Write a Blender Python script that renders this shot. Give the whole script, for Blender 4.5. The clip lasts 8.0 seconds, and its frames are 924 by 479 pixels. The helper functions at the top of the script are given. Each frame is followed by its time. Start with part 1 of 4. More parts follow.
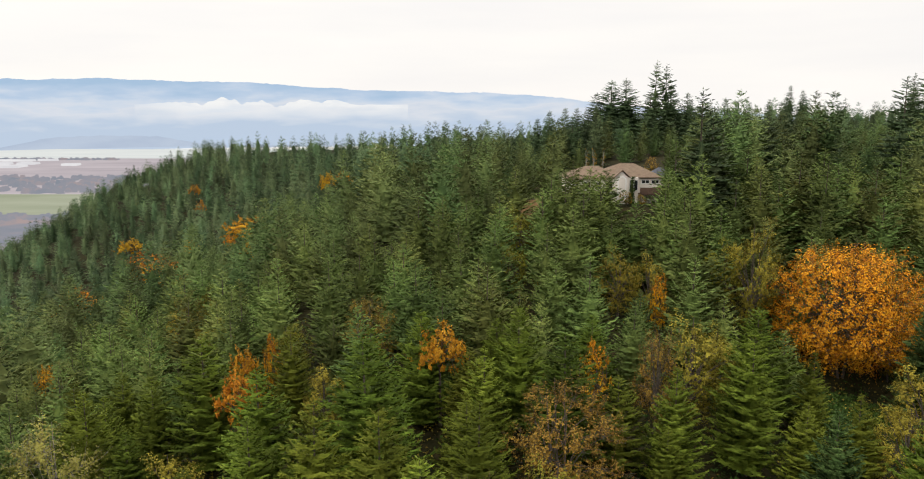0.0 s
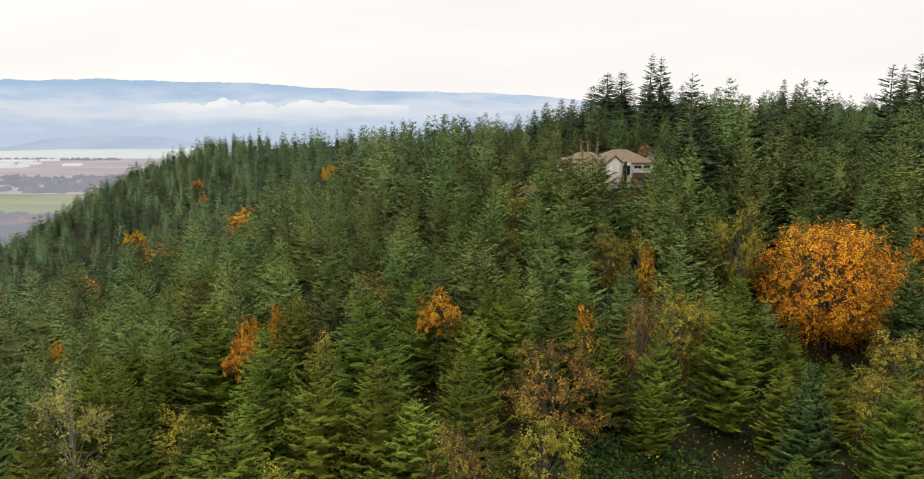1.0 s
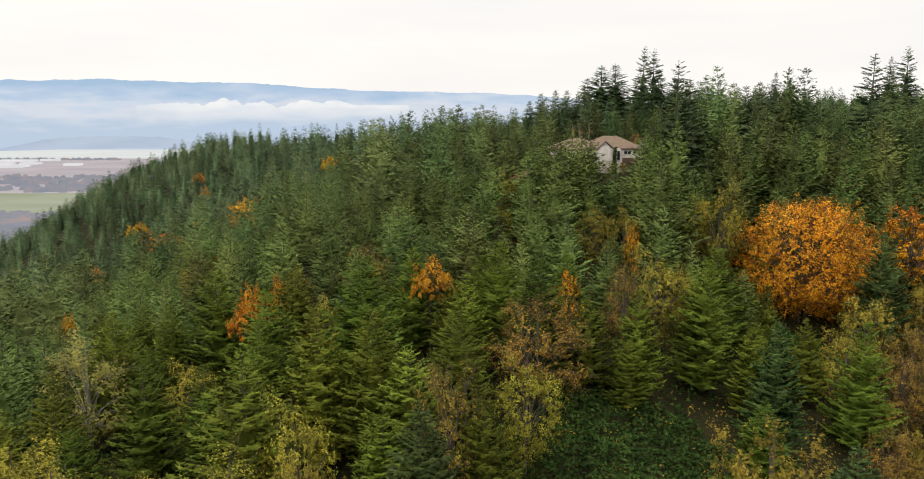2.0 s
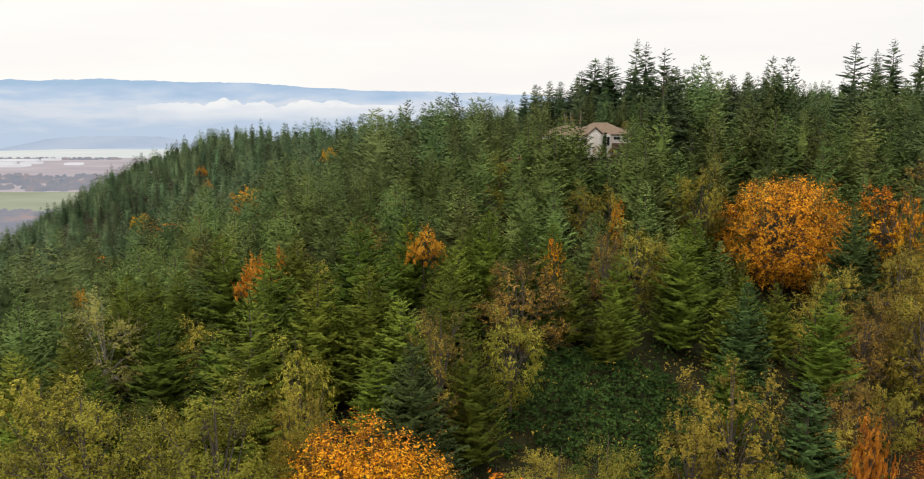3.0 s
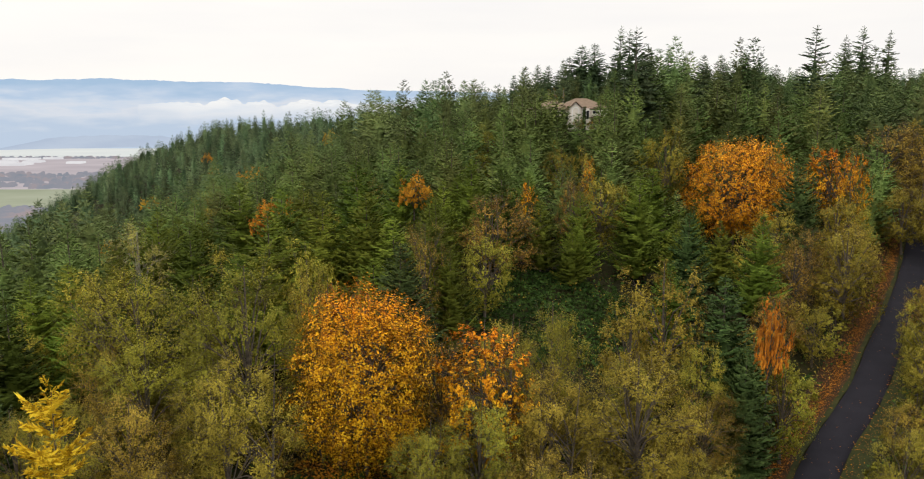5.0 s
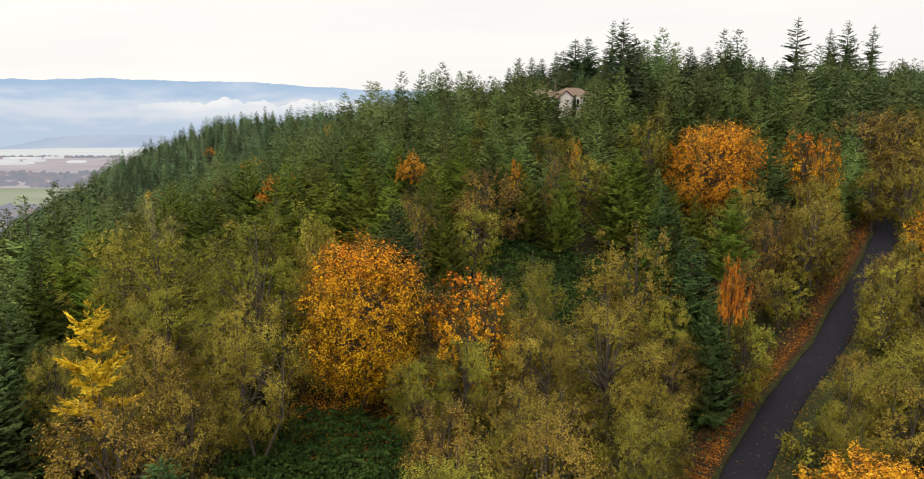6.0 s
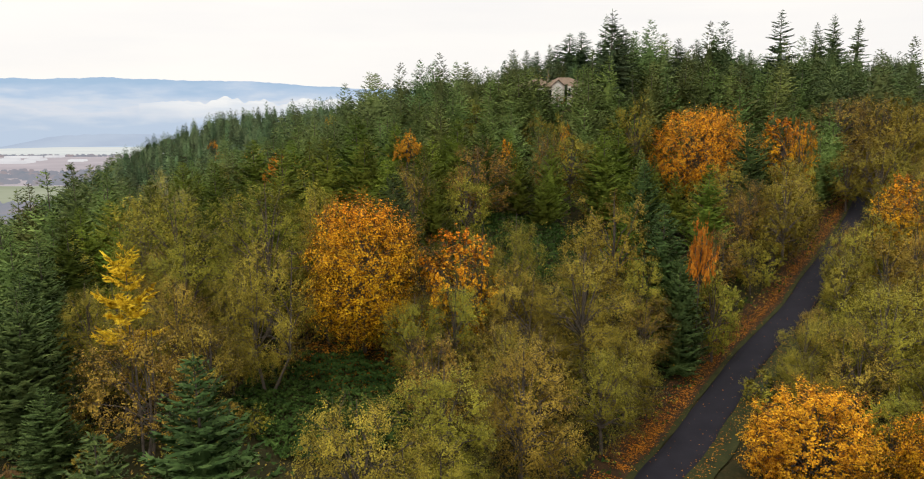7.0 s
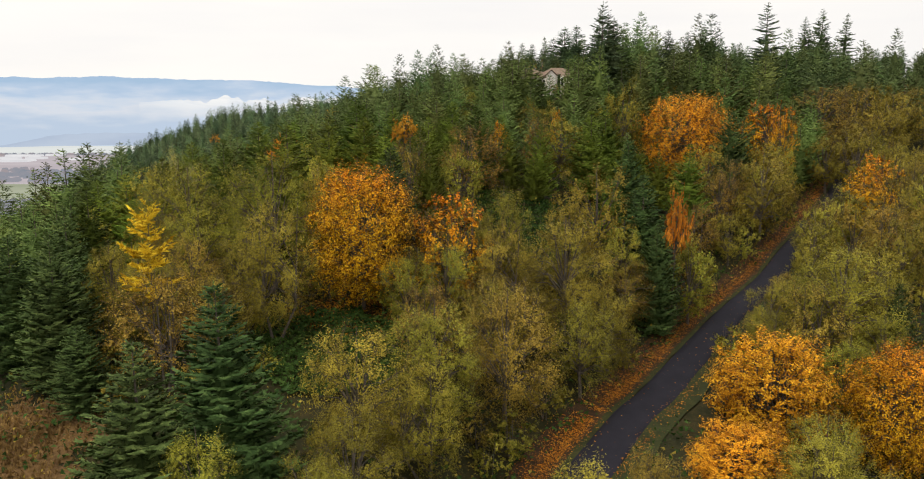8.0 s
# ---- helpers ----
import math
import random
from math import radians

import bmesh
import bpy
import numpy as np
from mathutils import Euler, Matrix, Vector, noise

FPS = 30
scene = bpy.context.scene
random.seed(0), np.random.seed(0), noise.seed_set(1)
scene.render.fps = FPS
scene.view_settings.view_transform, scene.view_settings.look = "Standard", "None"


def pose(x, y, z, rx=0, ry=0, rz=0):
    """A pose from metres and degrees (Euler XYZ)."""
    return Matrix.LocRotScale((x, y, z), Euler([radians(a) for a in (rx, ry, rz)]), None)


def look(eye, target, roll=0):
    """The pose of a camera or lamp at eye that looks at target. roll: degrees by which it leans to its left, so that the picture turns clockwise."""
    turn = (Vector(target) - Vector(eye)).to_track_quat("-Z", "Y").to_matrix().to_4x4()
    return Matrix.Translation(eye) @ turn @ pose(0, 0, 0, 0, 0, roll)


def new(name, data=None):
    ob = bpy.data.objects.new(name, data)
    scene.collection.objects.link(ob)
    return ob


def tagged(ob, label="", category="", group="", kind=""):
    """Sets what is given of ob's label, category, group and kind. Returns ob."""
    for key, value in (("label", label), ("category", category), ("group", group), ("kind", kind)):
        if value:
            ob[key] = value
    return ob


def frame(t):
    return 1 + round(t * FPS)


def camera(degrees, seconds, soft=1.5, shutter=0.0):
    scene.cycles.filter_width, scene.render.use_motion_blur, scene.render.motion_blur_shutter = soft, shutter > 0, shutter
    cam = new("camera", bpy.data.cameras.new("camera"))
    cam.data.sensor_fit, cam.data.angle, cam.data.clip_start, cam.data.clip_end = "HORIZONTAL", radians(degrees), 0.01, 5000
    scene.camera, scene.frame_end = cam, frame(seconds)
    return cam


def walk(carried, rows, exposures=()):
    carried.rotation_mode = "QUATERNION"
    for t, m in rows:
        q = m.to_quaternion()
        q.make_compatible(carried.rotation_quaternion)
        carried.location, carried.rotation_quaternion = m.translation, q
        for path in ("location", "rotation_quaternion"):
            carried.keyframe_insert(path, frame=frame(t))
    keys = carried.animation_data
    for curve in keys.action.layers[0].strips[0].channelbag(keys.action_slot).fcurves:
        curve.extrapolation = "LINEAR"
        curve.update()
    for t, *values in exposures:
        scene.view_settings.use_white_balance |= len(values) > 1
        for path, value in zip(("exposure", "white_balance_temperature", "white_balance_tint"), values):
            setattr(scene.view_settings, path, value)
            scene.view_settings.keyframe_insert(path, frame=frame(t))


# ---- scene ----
cam = camera(62.6, 8.0, soft=1.05)
METRES, EYE, TILT, LEAN, TURN = 72.0, 47.0, -10.0, 0.0, 0.0
ROWS = [
    (0.0, 0.0, 0.0, 0.0, 0.0, 0.0, -0.0),
    (0.5, 0.0047, -0.0345, -0.0267, 0.03, 0.02, 0.03),
    (1.0, 0.0107, -0.072, -0.0564, 0.06, 0.05, 0.05),
    (1.5, 0.019, -0.1114, -0.086, 0.07, 0.08, 0.06),
    (3.0, 0.0451, -0.2504, -0.1795, 0.09, 0.12, 0.08),
    (3.5, 0.0538, -0.3049, -0.2124, 0.1, 0.14, 0.09),
    (4.0, 0.0626, -0.3626, -0.246, 0.1, 0.15, 0.1),
    (4.5, 0.0714, -0.423, -0.2795, 0.11, 0.15, 0.1),
    (6.0, 0.0987, -0.6115, -0.3819, 0.11, 0.16, 0.12),
    (6.5, 0.1075, -0.6739, -0.4159, 0.11, 0.16, 0.13),
    (7.0, 0.1161, -0.7346, -0.4496, 0.12, 0.14, 0.13),
    (7.5, 0.1241, -0.7918, -0.4825, 0.11, 0.13, 0.11),
    (8.0, 0.1319, -0.845, -0.5151, 0.12, 0.12, 0.09),
]
walk(cam, [(t, pose(0, 0, EYE, TILT, LEAN, TURN) @ pose(METRES * x, METRES * y, METRES * z, 90 + pitch, roll, yaw)) for t, x, y, z, yaw, pitch, roll in ROWS])
# ---- world and light: bright, high overcast ----
world = bpy.data.worlds.new("overcast")
scene.world = world
world.use_nodes = True
wn, wl = world.node_tree.nodes, world.node_tree.links
wn.clear()
sky = wn.new("ShaderNodeTexSky")
sky.sky_type, sky.sun_disc = "NISHITA", False
sky.sun_elevation, sky.sun_rotation = radians(38), radians(-60)
sky_bg = wn.new("ShaderNodeBackground")
sky_bg.inputs["Strength"].default_value = 0.08
wl.new(sky.outputs["Color"], sky_bg.inputs["Color"])
cloud_tc = wn.new("ShaderNodeTexCoord")
cloud_map = wn.new("ShaderNodeMapping")
cloud_map.inputs["Scale"].default_value = (1.2, 1.2, 9.0)
wl.new(cloud_tc.outputs["Generated"], cloud_map.inputs["Vector"])
cloud_noise = wn.new("ShaderNodeTexNoise")
cloud_noise.inputs["Scale"].default_value, cloud_noise.inputs["Detail"].default_value = 2.2, 5.0
wl.new(cloud_map.outputs["Vector"], cloud_noise.inputs["Vector"])
cloud_ramp = wn.new("ShaderNodeValToRGB")
cloud_ramp.color_ramp.elements[0].position, cloud_ramp.color_ramp.elements[0].color = 0.3, (0.93, 0.905, 0.89, 1)
cloud_ramp.color_ramp.elements[1].position, cloud_ramp.color_ramp.elements[1].color = 0.62, (1.0, 0.965, 0.925, 1)
wl.new(cloud_noise.outputs["Fac"], cloud_ramp.inputs["Fac"])
cloud_bg = wn.new("ShaderNodeBackground")
# an overcast sky is brighter overhead than at the horizon
sep = wn.new("ShaderNodeSeparateXYZ")
wl.new(cloud_tc.outputs["Generated"], sep.inputs["Vector"])
up = wn.new("ShaderNodeMapRange")
up.inputs["From Min"].default_value, up.inputs["From Max"].default_value = 0.12, 1.0
up.inputs["To Min"].default_value, up.inputs["To Max"].default_value = 1.05, 2.35
wl.new(sep.outputs["Z"], up.inputs["Value"])
wl.new(up.outputs["Result"], cloud_bg.inputs["Strength"])
wl.new(cloud_ramp.outputs["Color"], cloud_bg.inputs["Color"])
cover = wn.new("ShaderNodeMixShader")
cover.inputs["Fac"].default_value = 0.95
wl.new(sky_bg.outputs["Background"], cover.inputs[1])
wl.new(cloud_bg.outputs["Background"], cover.inputs[2])
wout = wn.new("ShaderNodeOutputWorld")
wl.new(cover.outputs["Shader"], wout.inputs["Surface"])

sun = new("sun", bpy.data.lights.new("sun", "SUN"))
sun.data.energy, sun.data.angle, sun.data.color = 1.1, radians(25), (1.0, 0.95, 0.87)
sun.matrix_world = look((-60, -40, 90), (0, 0, 0))

# ---- materials ----
rng = np.random.default_rng(7)


def ramp(nodes, stops):
    r = nodes.new("ShaderNodeValToRGB")
    e = r.color_ramp.elements
    while len(e) < len(stops):
        e.new(0.5)
    for el, (p, c) in zip(e, stops):
        el.position, el.color = p, (*c, 1)
    return r


def material(name):
    m = bpy.data.materials.new(name)
    m.use_nodes = True
    n, l = m.node_tree.nodes, m.node_tree.links
    return m, n, l, n["Principled BSDF"]


def foliage(name, dark, mid, light, through_light=0.25, vary=0.35, hue=0.04, clump=0.22, top=None, fleck=0.45, joined=False):
    """Leaves or needles: every leaf differs a little, every tree a little more, with patches across a crown."""
    m, n, l, b = material(name)
    geo, info, tc = n.new("ShaderNodeNewGeometry"), n.new("ShaderNodeObjectInfo"), n.new("ShaderNodeTexCoord")
    each = info.outputs["Random"]
    if joined:
        tone = n.new("ShaderNodeAttribute")
        tone.attribute_name = "tone"
        each = tone.outputs["Fac"]
    no = n.new("ShaderNodeTexNoise")
    no.inputs["Scale"].default_value, no.inputs["Detail"].default_value = 0.55, 3
    l.new(geo.outputs["Position"], no.inputs["Vector"])
    mix = n.new("ShaderNodeMath")
    mix.operation = "MULTIPLY_ADD"
    l.new(geo.outputs["Random Per Island"], mix.inputs[0])
    mix.inputs[1].default_value = fleck
    l.new(no.outputs["Fac"], mix.inputs[2])
    shift = n.new("ShaderNodeMath")
    shift.operation = "SUBTRACT"
    l.new(mix.outputs[0], shift.inputs[0])
    shift.inputs[1].default_value = fleck * 0.5
    r = ramp(n, [(0.1, dark), (0.5, mid), (0.9, light)])
    l.new(shift.outputs[0], r.inputs["Fac"])
    hsv = n.new("ShaderNodeHueSaturation")
    hv = n.new("ShaderNodeMapRange")
    hv.inputs["To Min"].default_value, hv.inputs["To Max"].default_value = 0.5 - hue, 0.5 + hue
    vv = n.new("ShaderNodeMapRange")
    vv.inputs["To Min"].default_value, vv.inputs["To Max"].default_value = 1 - vary, 1 + vary
    l.new(each, hv.inputs["Value"])
    sq = n.new("ShaderNodeMath")
    sq.operation = "FRACT"
    big = n.new("ShaderNodeMath")
    big.operation = "MULTIPLY"
    big.inputs[1].default_value = 17.3
    l.new(each, big.inputs[0])
    l.new(big.outputs[0], sq.inputs[0])
    l.new(sq.outputs[0], vv.inputs["Value"])
    l.new(hv.outputs["Result"], hsv.inputs["Hue"])
    stand = n.new("ShaderNodeTexNoise")
    stand.inputs["Scale"].default_value, stand.inputs["Detail"].default_value = 0.12, 2
    l.new(geo.outputs["Position"], stand.inputs["Vector"])
    sv = n.new("ShaderNodeMapRange")
    sv.inputs["From Min"].default_value, sv.inputs["From Max"].default_value = 0.35, 0.65
    sv.inputs["To Min"].default_value, sv.inputs["To Max"].default_value = 1 - clump, 1 + clump
    l.new(stand.outputs["Fac"], sv.inputs["Value"])
    both = n.new("ShaderNodeMath")
    both.operation = "MULTIPLY"
    l.new(vv.outputs["Result"], both.inputs[0])
    l.new(sv.outputs["Result"], both.inputs[1])
    l.new(both.outputs[0], hsv.inputs["Value"])
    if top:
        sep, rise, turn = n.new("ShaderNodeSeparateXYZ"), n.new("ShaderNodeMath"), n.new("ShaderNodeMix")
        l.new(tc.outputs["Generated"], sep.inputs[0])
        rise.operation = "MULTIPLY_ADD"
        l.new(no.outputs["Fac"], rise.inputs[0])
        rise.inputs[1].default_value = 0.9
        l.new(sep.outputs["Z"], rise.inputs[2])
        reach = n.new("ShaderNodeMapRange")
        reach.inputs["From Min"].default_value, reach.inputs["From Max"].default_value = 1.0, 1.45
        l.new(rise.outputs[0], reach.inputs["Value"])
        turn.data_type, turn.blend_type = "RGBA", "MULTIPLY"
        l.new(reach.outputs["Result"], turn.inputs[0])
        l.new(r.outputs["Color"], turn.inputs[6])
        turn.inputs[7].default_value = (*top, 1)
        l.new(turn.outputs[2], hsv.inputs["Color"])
    else:
        l.new(r.outputs["Color"], hsv.inputs["Color"])
    l.new(hsv.outputs["Color"], b.inputs["Base Color"])
    b.inputs["Roughness"].default_value = 0.7
    b.inputs["Specular IOR Level"].default_value = 0.06
    tr = n.new("ShaderNodeBsdfTranslucent")
    l.new(hsv.outputs["Color"], tr.inputs["Color"])
    ms = n.new("ShaderNodeMixShader")
    ms.inputs["Fac"].default_value = through_light
    l.new(b.outputs["BSDF"], ms.inputs[1])
    l.new(tr.outputs["BSDF"], ms.inputs[2])
    l.new(ms.outputs["Shader"], n["Material Output"].inputs["Surface"])
    return m


def rough_surface(name, stops, scale, rough=0.85, bump=0.2, fine=8.0, dist=0.05):
    """A mottled matt surface: a coarse and a fine noise drive the colour, the fine one the relief."""
    m, n, l, b = material(name)
    geo = n.new("ShaderNodeNewGeometry")
    a, c = n.new("ShaderNodeTexNoise"), n.new("ShaderNodeTexNoise")
    a.inputs["Scale"].default_value, a.inputs["Detail"].default_value = scale, 6
    c.inputs["Scale"].default_value, c.inputs["Detail"].default_value = scale * fine, 5
    for t in (a, c):
        l.new(geo.outputs["Position"], t.inputs["Vector"])
    mx = n.new("ShaderNodeMix")
    mx.inputs["Factor"].default_value = 0.45
    l.new(a.outputs["Fac"], mx.inputs["A"])
    l.new(c.outputs["Fac"], mx.inputs["B"])
    r = ramp(n, stops)
    l.new(mx.outputs["Result"], r.inputs["Fac"])
    l.new(r.outputs["Color"], b.inputs["Base Color"])
    b.inputs["Roughness"].default_value = rough
    b.inputs["Specular IOR Level"].default_value = 0.12
    bp = n.new("ShaderNodeBump")
    bp.inputs["Strength"].default_value, bp.inputs["Distance"].default_value = bump, dist
    l.new(c.outputs["Fac"], bp.inputs["Height"])
    l.new(bp.outputs["Normal"], b.inputs["Normal"])
    return m


M_FIR = foliage("fir_needles", (0.042, 0.057, 0.007), (0.090, 0.118, 0.013), (0.160, 0.190, 0.024), 0.06, 0.44, 0.026, 0.30, None, 0.38)
# upper firs: distance haze painted in as paler, bluer needles
M_FIR_SLOPE_HAZED = foliage("hazed_upper_fir_needles", (0.050, 0.071, 0.018), (0.106, 0.142, 0.036), (0.182, 0.220, 0.058), 0.06, 0.44, 0.028, 0.30, None, 0.38)
M_FIR_BLUE = foliage("blue_fir_needles", (0.018, 0.031, 0.009), (0.050, 0.080, 0.021), (0.118, 0.158, 0.045), 0.06, 0.22, 0.02, 0.22, None, 0.45)
# ridge, slope and old firs also carry distance haze in their needle colour
M_FIR_FAR_HAZED = foliage("hazed_ridge_fir_needles", (0.052, 0.082, 0.042), (0.092, 0.134, 0.062), (0.145, 0.195, 0.080), 0.06, 0.48, 0.030, 0.25, None, 0.25, True)
M_FIR_MID_HAZED = foliage("hazed_slope_fir_needles", (0.050, 0.074, 0.025), (0.100, 0.138, 0.045), (0.165, 0.208, 0.068), 0.06, 0.48, 0.030, 0.25, None, 0.30, True)
M_FIR_OLD_HAZED = foliage("hazed_old_fir_needles", (0.034, 0.056, 0.028), (0.084, 0.120, 0.055), (0.16, 0.205, 0.088), 0.06, 0.25, 0.02, 0.22, None, 0.35)
M_ALDER = foliage("alder_leaves", (0.084, 0.066, 0.012), (0.214, 0.172, 0.024), (0.370, 0.300, 0.040), 0.2, 0.24, 0.022, 0.32, None, 0.55)
M_ALDER_GREEN = foliage("green_alder_leaves", (0.076, 0.070, 0.012), (0.202, 0.182, 0.024), (0.365, 0.322, 0.040), 0.2, 0.2, 0.018, 0.3, None, 0.55)
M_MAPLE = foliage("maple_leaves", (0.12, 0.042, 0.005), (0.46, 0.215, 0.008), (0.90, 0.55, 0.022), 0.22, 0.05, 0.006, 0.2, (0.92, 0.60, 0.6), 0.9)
M_MAPLE_ORANGE = foliage("orange_maple_leaves", (0.18, 0.066, 0.007), (0.53, 0.238, 0.012), (0.82, 0.47, 0.026), 0.25, 0.08, 0.008, 0.28, None, 0.8)
M_MAPLE_RED = foliage("red_maple_leaves", (0.20, 0.085, 0.010), (0.46, 0.215, 0.018), (0.74, 0.42, 0.035), 0.25, 0.12, 0.02)
M_YELLOW = foliage("yellow_leaves", (0.28, 0.15, 0.010), (0.56, 0.35, 0.018), (0.82, 0.57, 0.045), 0.35, 0.1, 0.012, 0.2, None, 0.9)
M_RUSSET = foliage("russet_leaves", (0.080, 0.054, 0.011), (0.225, 0.153, 0.025), (0.44, 0.315, 0.052), 0.25, 0.18, 0.014, 0.22, None, 0.7)
M_LICHEN = foliage("lichen_twigs", (0.12, 0.105, 0.025), (0.22, 0.195, 0.045), (0.34, 0.31, 0.08), 0.1, 0.1, 0.01)
M_BRAMBLE = foliage("bramble_leaves", (0.014, 0.032, 0.007), (0.036, 0.072, 0.014), (0.085, 0.135, 0.028), 0.15, 0.1, 0.01)
M_GRASSY = foliage("dry_grass", (0.09, 0.055, 0.018), (0.18, 0.11, 0.035), (0.29, 0.19, 0.06), 0.15, 0.1, 0.01)
M_LITTER = foliage("fallen_leaves", (0.10, 0.036, 0.007), (0.31, 0.122, 0.012), (0.56, 0.26, 0.02), 0.1, 0.1, 0.01, 0.2, None, 0.9)
M_LITTER_BED = rough_surface("leaf_bed", [(0.3, (0.016, 0.011, 0.007)), (0.52, (0.042, 0.024, 0.011)), (0.75, (0.115, 0.055, 0.017))], 0.7, 0.95, 0.6)
M_TURF = rough_surface("verge_turf", [(0.3, (0.014, 0.015, 0.007)), (0.55, (0.030, 0.034, 0.010)), (0.75, (0.062, 0.052, 0.018))], 0.6, 0.95, 0.5)
M_DRY_EARTH = rough_surface("dry_turf", [(0.3, (0.06, 0.034, 0.014)), (0.6, (0.13, 0.075, 0.028)), (0.8, (0.20, 0.13, 0.05))], 0.35, 0.95, 0.4)
M_BARK = rough_surface("bark", [(0.3, (0.045, 0.036, 0.028)), (0.7, (0.15, 0.125, 0.10))], 3.0, 0.9, 0.5)
M_PALE_BARK = rough_surface("pale_bark", [(0.3, (0.14, 0.125, 0.10)), (0.7, (0.36, 0.33, 0.28))], 2.5, 0.85, 0.4)
M_SOIL = rough_surface("forest_floor", [(0.3, (0.010, 0.012, 0.004)), (0.5, (0.022, 0.021, 0.007)), (0.75, (0.050, 0.035, 0.012))], 0.22, 0.95, 0.6, 9, 0.2)
M_ASPHALT = rough_surface("asphalt", [(0.3, (0.010, 0.0095, 0.013)), (0.7, (0.020, 0.0185, 0.024))], 0.35, 0.9, 0.25, 30, 0.01)

# ---- ground ----
TX = (-350, -250, -160, -80, -30, 10, 50, 100, 180)
TY = (-60, 0, 40, 80, 130, 190, 270, 370, 440, 580)
TZ = ((-111, -79, -51, -25, -18, -18, -19, -21, -21),
      (-111, -79, -49, -19, -10, -14, -18, -18, -16),
      (-110, -80, -49, -17, -4, -5, -14, -12, -11),
      (-110, -80, -49, -14, 1, 6, -3, -5, -4),
      (-110, -79, -48, -12, 3, 11, 11, 2, 4),
      (-110, -78, -48, -13, 7, 19, 28, 26, 20),
      (-110, -76, -46, -13, 13, 24, 31, 35, 33),
      (-105, -60, -28, 8, 19, 22, 28, 34, 36),
      (-99, -40, -5, 12, 18, 21, 26, 31, 33),
      (-70, -13, 13, 15, 17, 20, 24, 28, 31))
VALLEY = -181.0
STEP = 5.0
GX, GY = np.arange(-1500, 1501, STEP), np.arange(-1200, 1801, STEP)


def hill_grid():
    """The hillside on a 5 m grid: the coarse heights joined smoothly, falling off to the valley all round."""
    rows = np.array([np.interp(GX, TX, r) for r in TZ])
    z = np.array([np.interp(GY, TY, rows[:, i]) for i in range(len(GX))]).T
    for axis in (0, 1):
        for _ in range(6):
            a = np.roll(z, 1, axis)
            b = np.roll(z, -1, axis)
            z = (a + 2 * z + b) / 4
    xx, yy = np.meshgrid(GX, GY)
    out = np.maximum.reduce([(-330 - xx) / 260, (xx - 420) / 700, (-180 - yy) / 700, (yy - 600) / 420, 0 * xx])
    out = np.clip(out, 0, 1)
    out = out * out * (3 - 2 * out)
    return z * (1 - out) + (VALLEY - 4) * out


HILL = hill_grid()
ROAD = ((-10.5, -90.4, -19.0), (3.5, -40.5, -17.5), (14.2, -10.0, -16.4), (28.0, 16.6, -15.4), (33.9, 25.2, -15.0), (39.8, 34.4, -14.4), (50.7, 50.4, -12.6),
        (57.4, 58.4, -11.0), (65.1, 67.6, -9.2), (73.8, 79.5, -6.4), (88.0, 98.7, -2.6), (104.8, 124.7, 1.4), (128.8, 165.7, 9.0))


def smooth_line(points, step=1.5):
    """A Catmull-Rom line through the points, at even steps."""
    p = np.array(points, float)
    p = np.vstack([2 * p[0] - p[1], p, 2 * p[-1] - p[-2]])
    out = []
    for i in range(1, len(p) - 2):
        n = max(2, int(np.linalg.norm(p[i + 1] - p[i]) / step))
        for k in range(n):
            t = k / n
            out.append(0.5 * (2 * p[i] + (p[i + 1] - p[i - 1]) * t + (2 * p[i - 1] - 5 * p[i] + 4 * p[i + 1] - p[i + 2]) * t * t
                              + (3 * p[i] - p[i - 1] - 3 * p[i + 1] + p[i + 2]) * t ** 3))
    out.append(p[-2])
    return np.array(out)


ROAD_LINE = smooth_line(ROAD)
HOUSE = (35.0, 181.0)


def road_near(x, y):
    """Distance from the road's middle, its height there, and the side (+ to the right of travel uphill)."""
    d2 = (ROAD_LINE[:, 0] - x) ** 2 + (ROAD_LINE[:, 1] - y) ** 2
    i = int(np.argmin(d2))
    j = min(max(i, 1), len(ROAD_LINE) - 2)
    t = ROAD_LINE[j + 1] - ROAD_LINE[j - 1]
    side = (x - ROAD_LINE[i, 0]) * t[1] - (y - ROAD_LINE[i, 1]) * t[0]
    along = (x - ROAD_LINE[i, 0]) * t[0] + (y - ROAD_LINE[i, 1]) * t[1]
    a, b = max(i - 1, 0), min(i + 1, len(ROAD_LINE) - 1)
    rise = (ROAD_LINE[b, 2] - ROAD_LINE[a, 2]) / math.dist(ROAD_LINE[a, :2], ROAD_LINE[b, :2])
    return math.sqrt(d2[i]), ROAD_LINE[i, 2] + rise * along, side


def hill(x, y):
    u, v = (x - GX[0]) / STEP, (y - GY[0]) / STEP
    i, j = int(min(max(u, 0), len(GX) - 2)), int(min(max(v, 0), len(GY) - 2))
    a, b = min(max(u - i, 0), 1), min(max(v - j, 0), 1)
    return float((HILL[j, i] * (1 - a) + HILL[j, i + 1] * a) * (1 - b) + (HILL[j + 1, i] * (1 - a) + HILL[j + 1, i + 1] * a) * b)


def soft(t):
    t = min(max(t, 0.0), 1.0)
    return t * t * (3 - 2 * t)


HOLLOWS = ((67, 119, 7.0, 13.0), (52, 13, 6.0, 9.0))


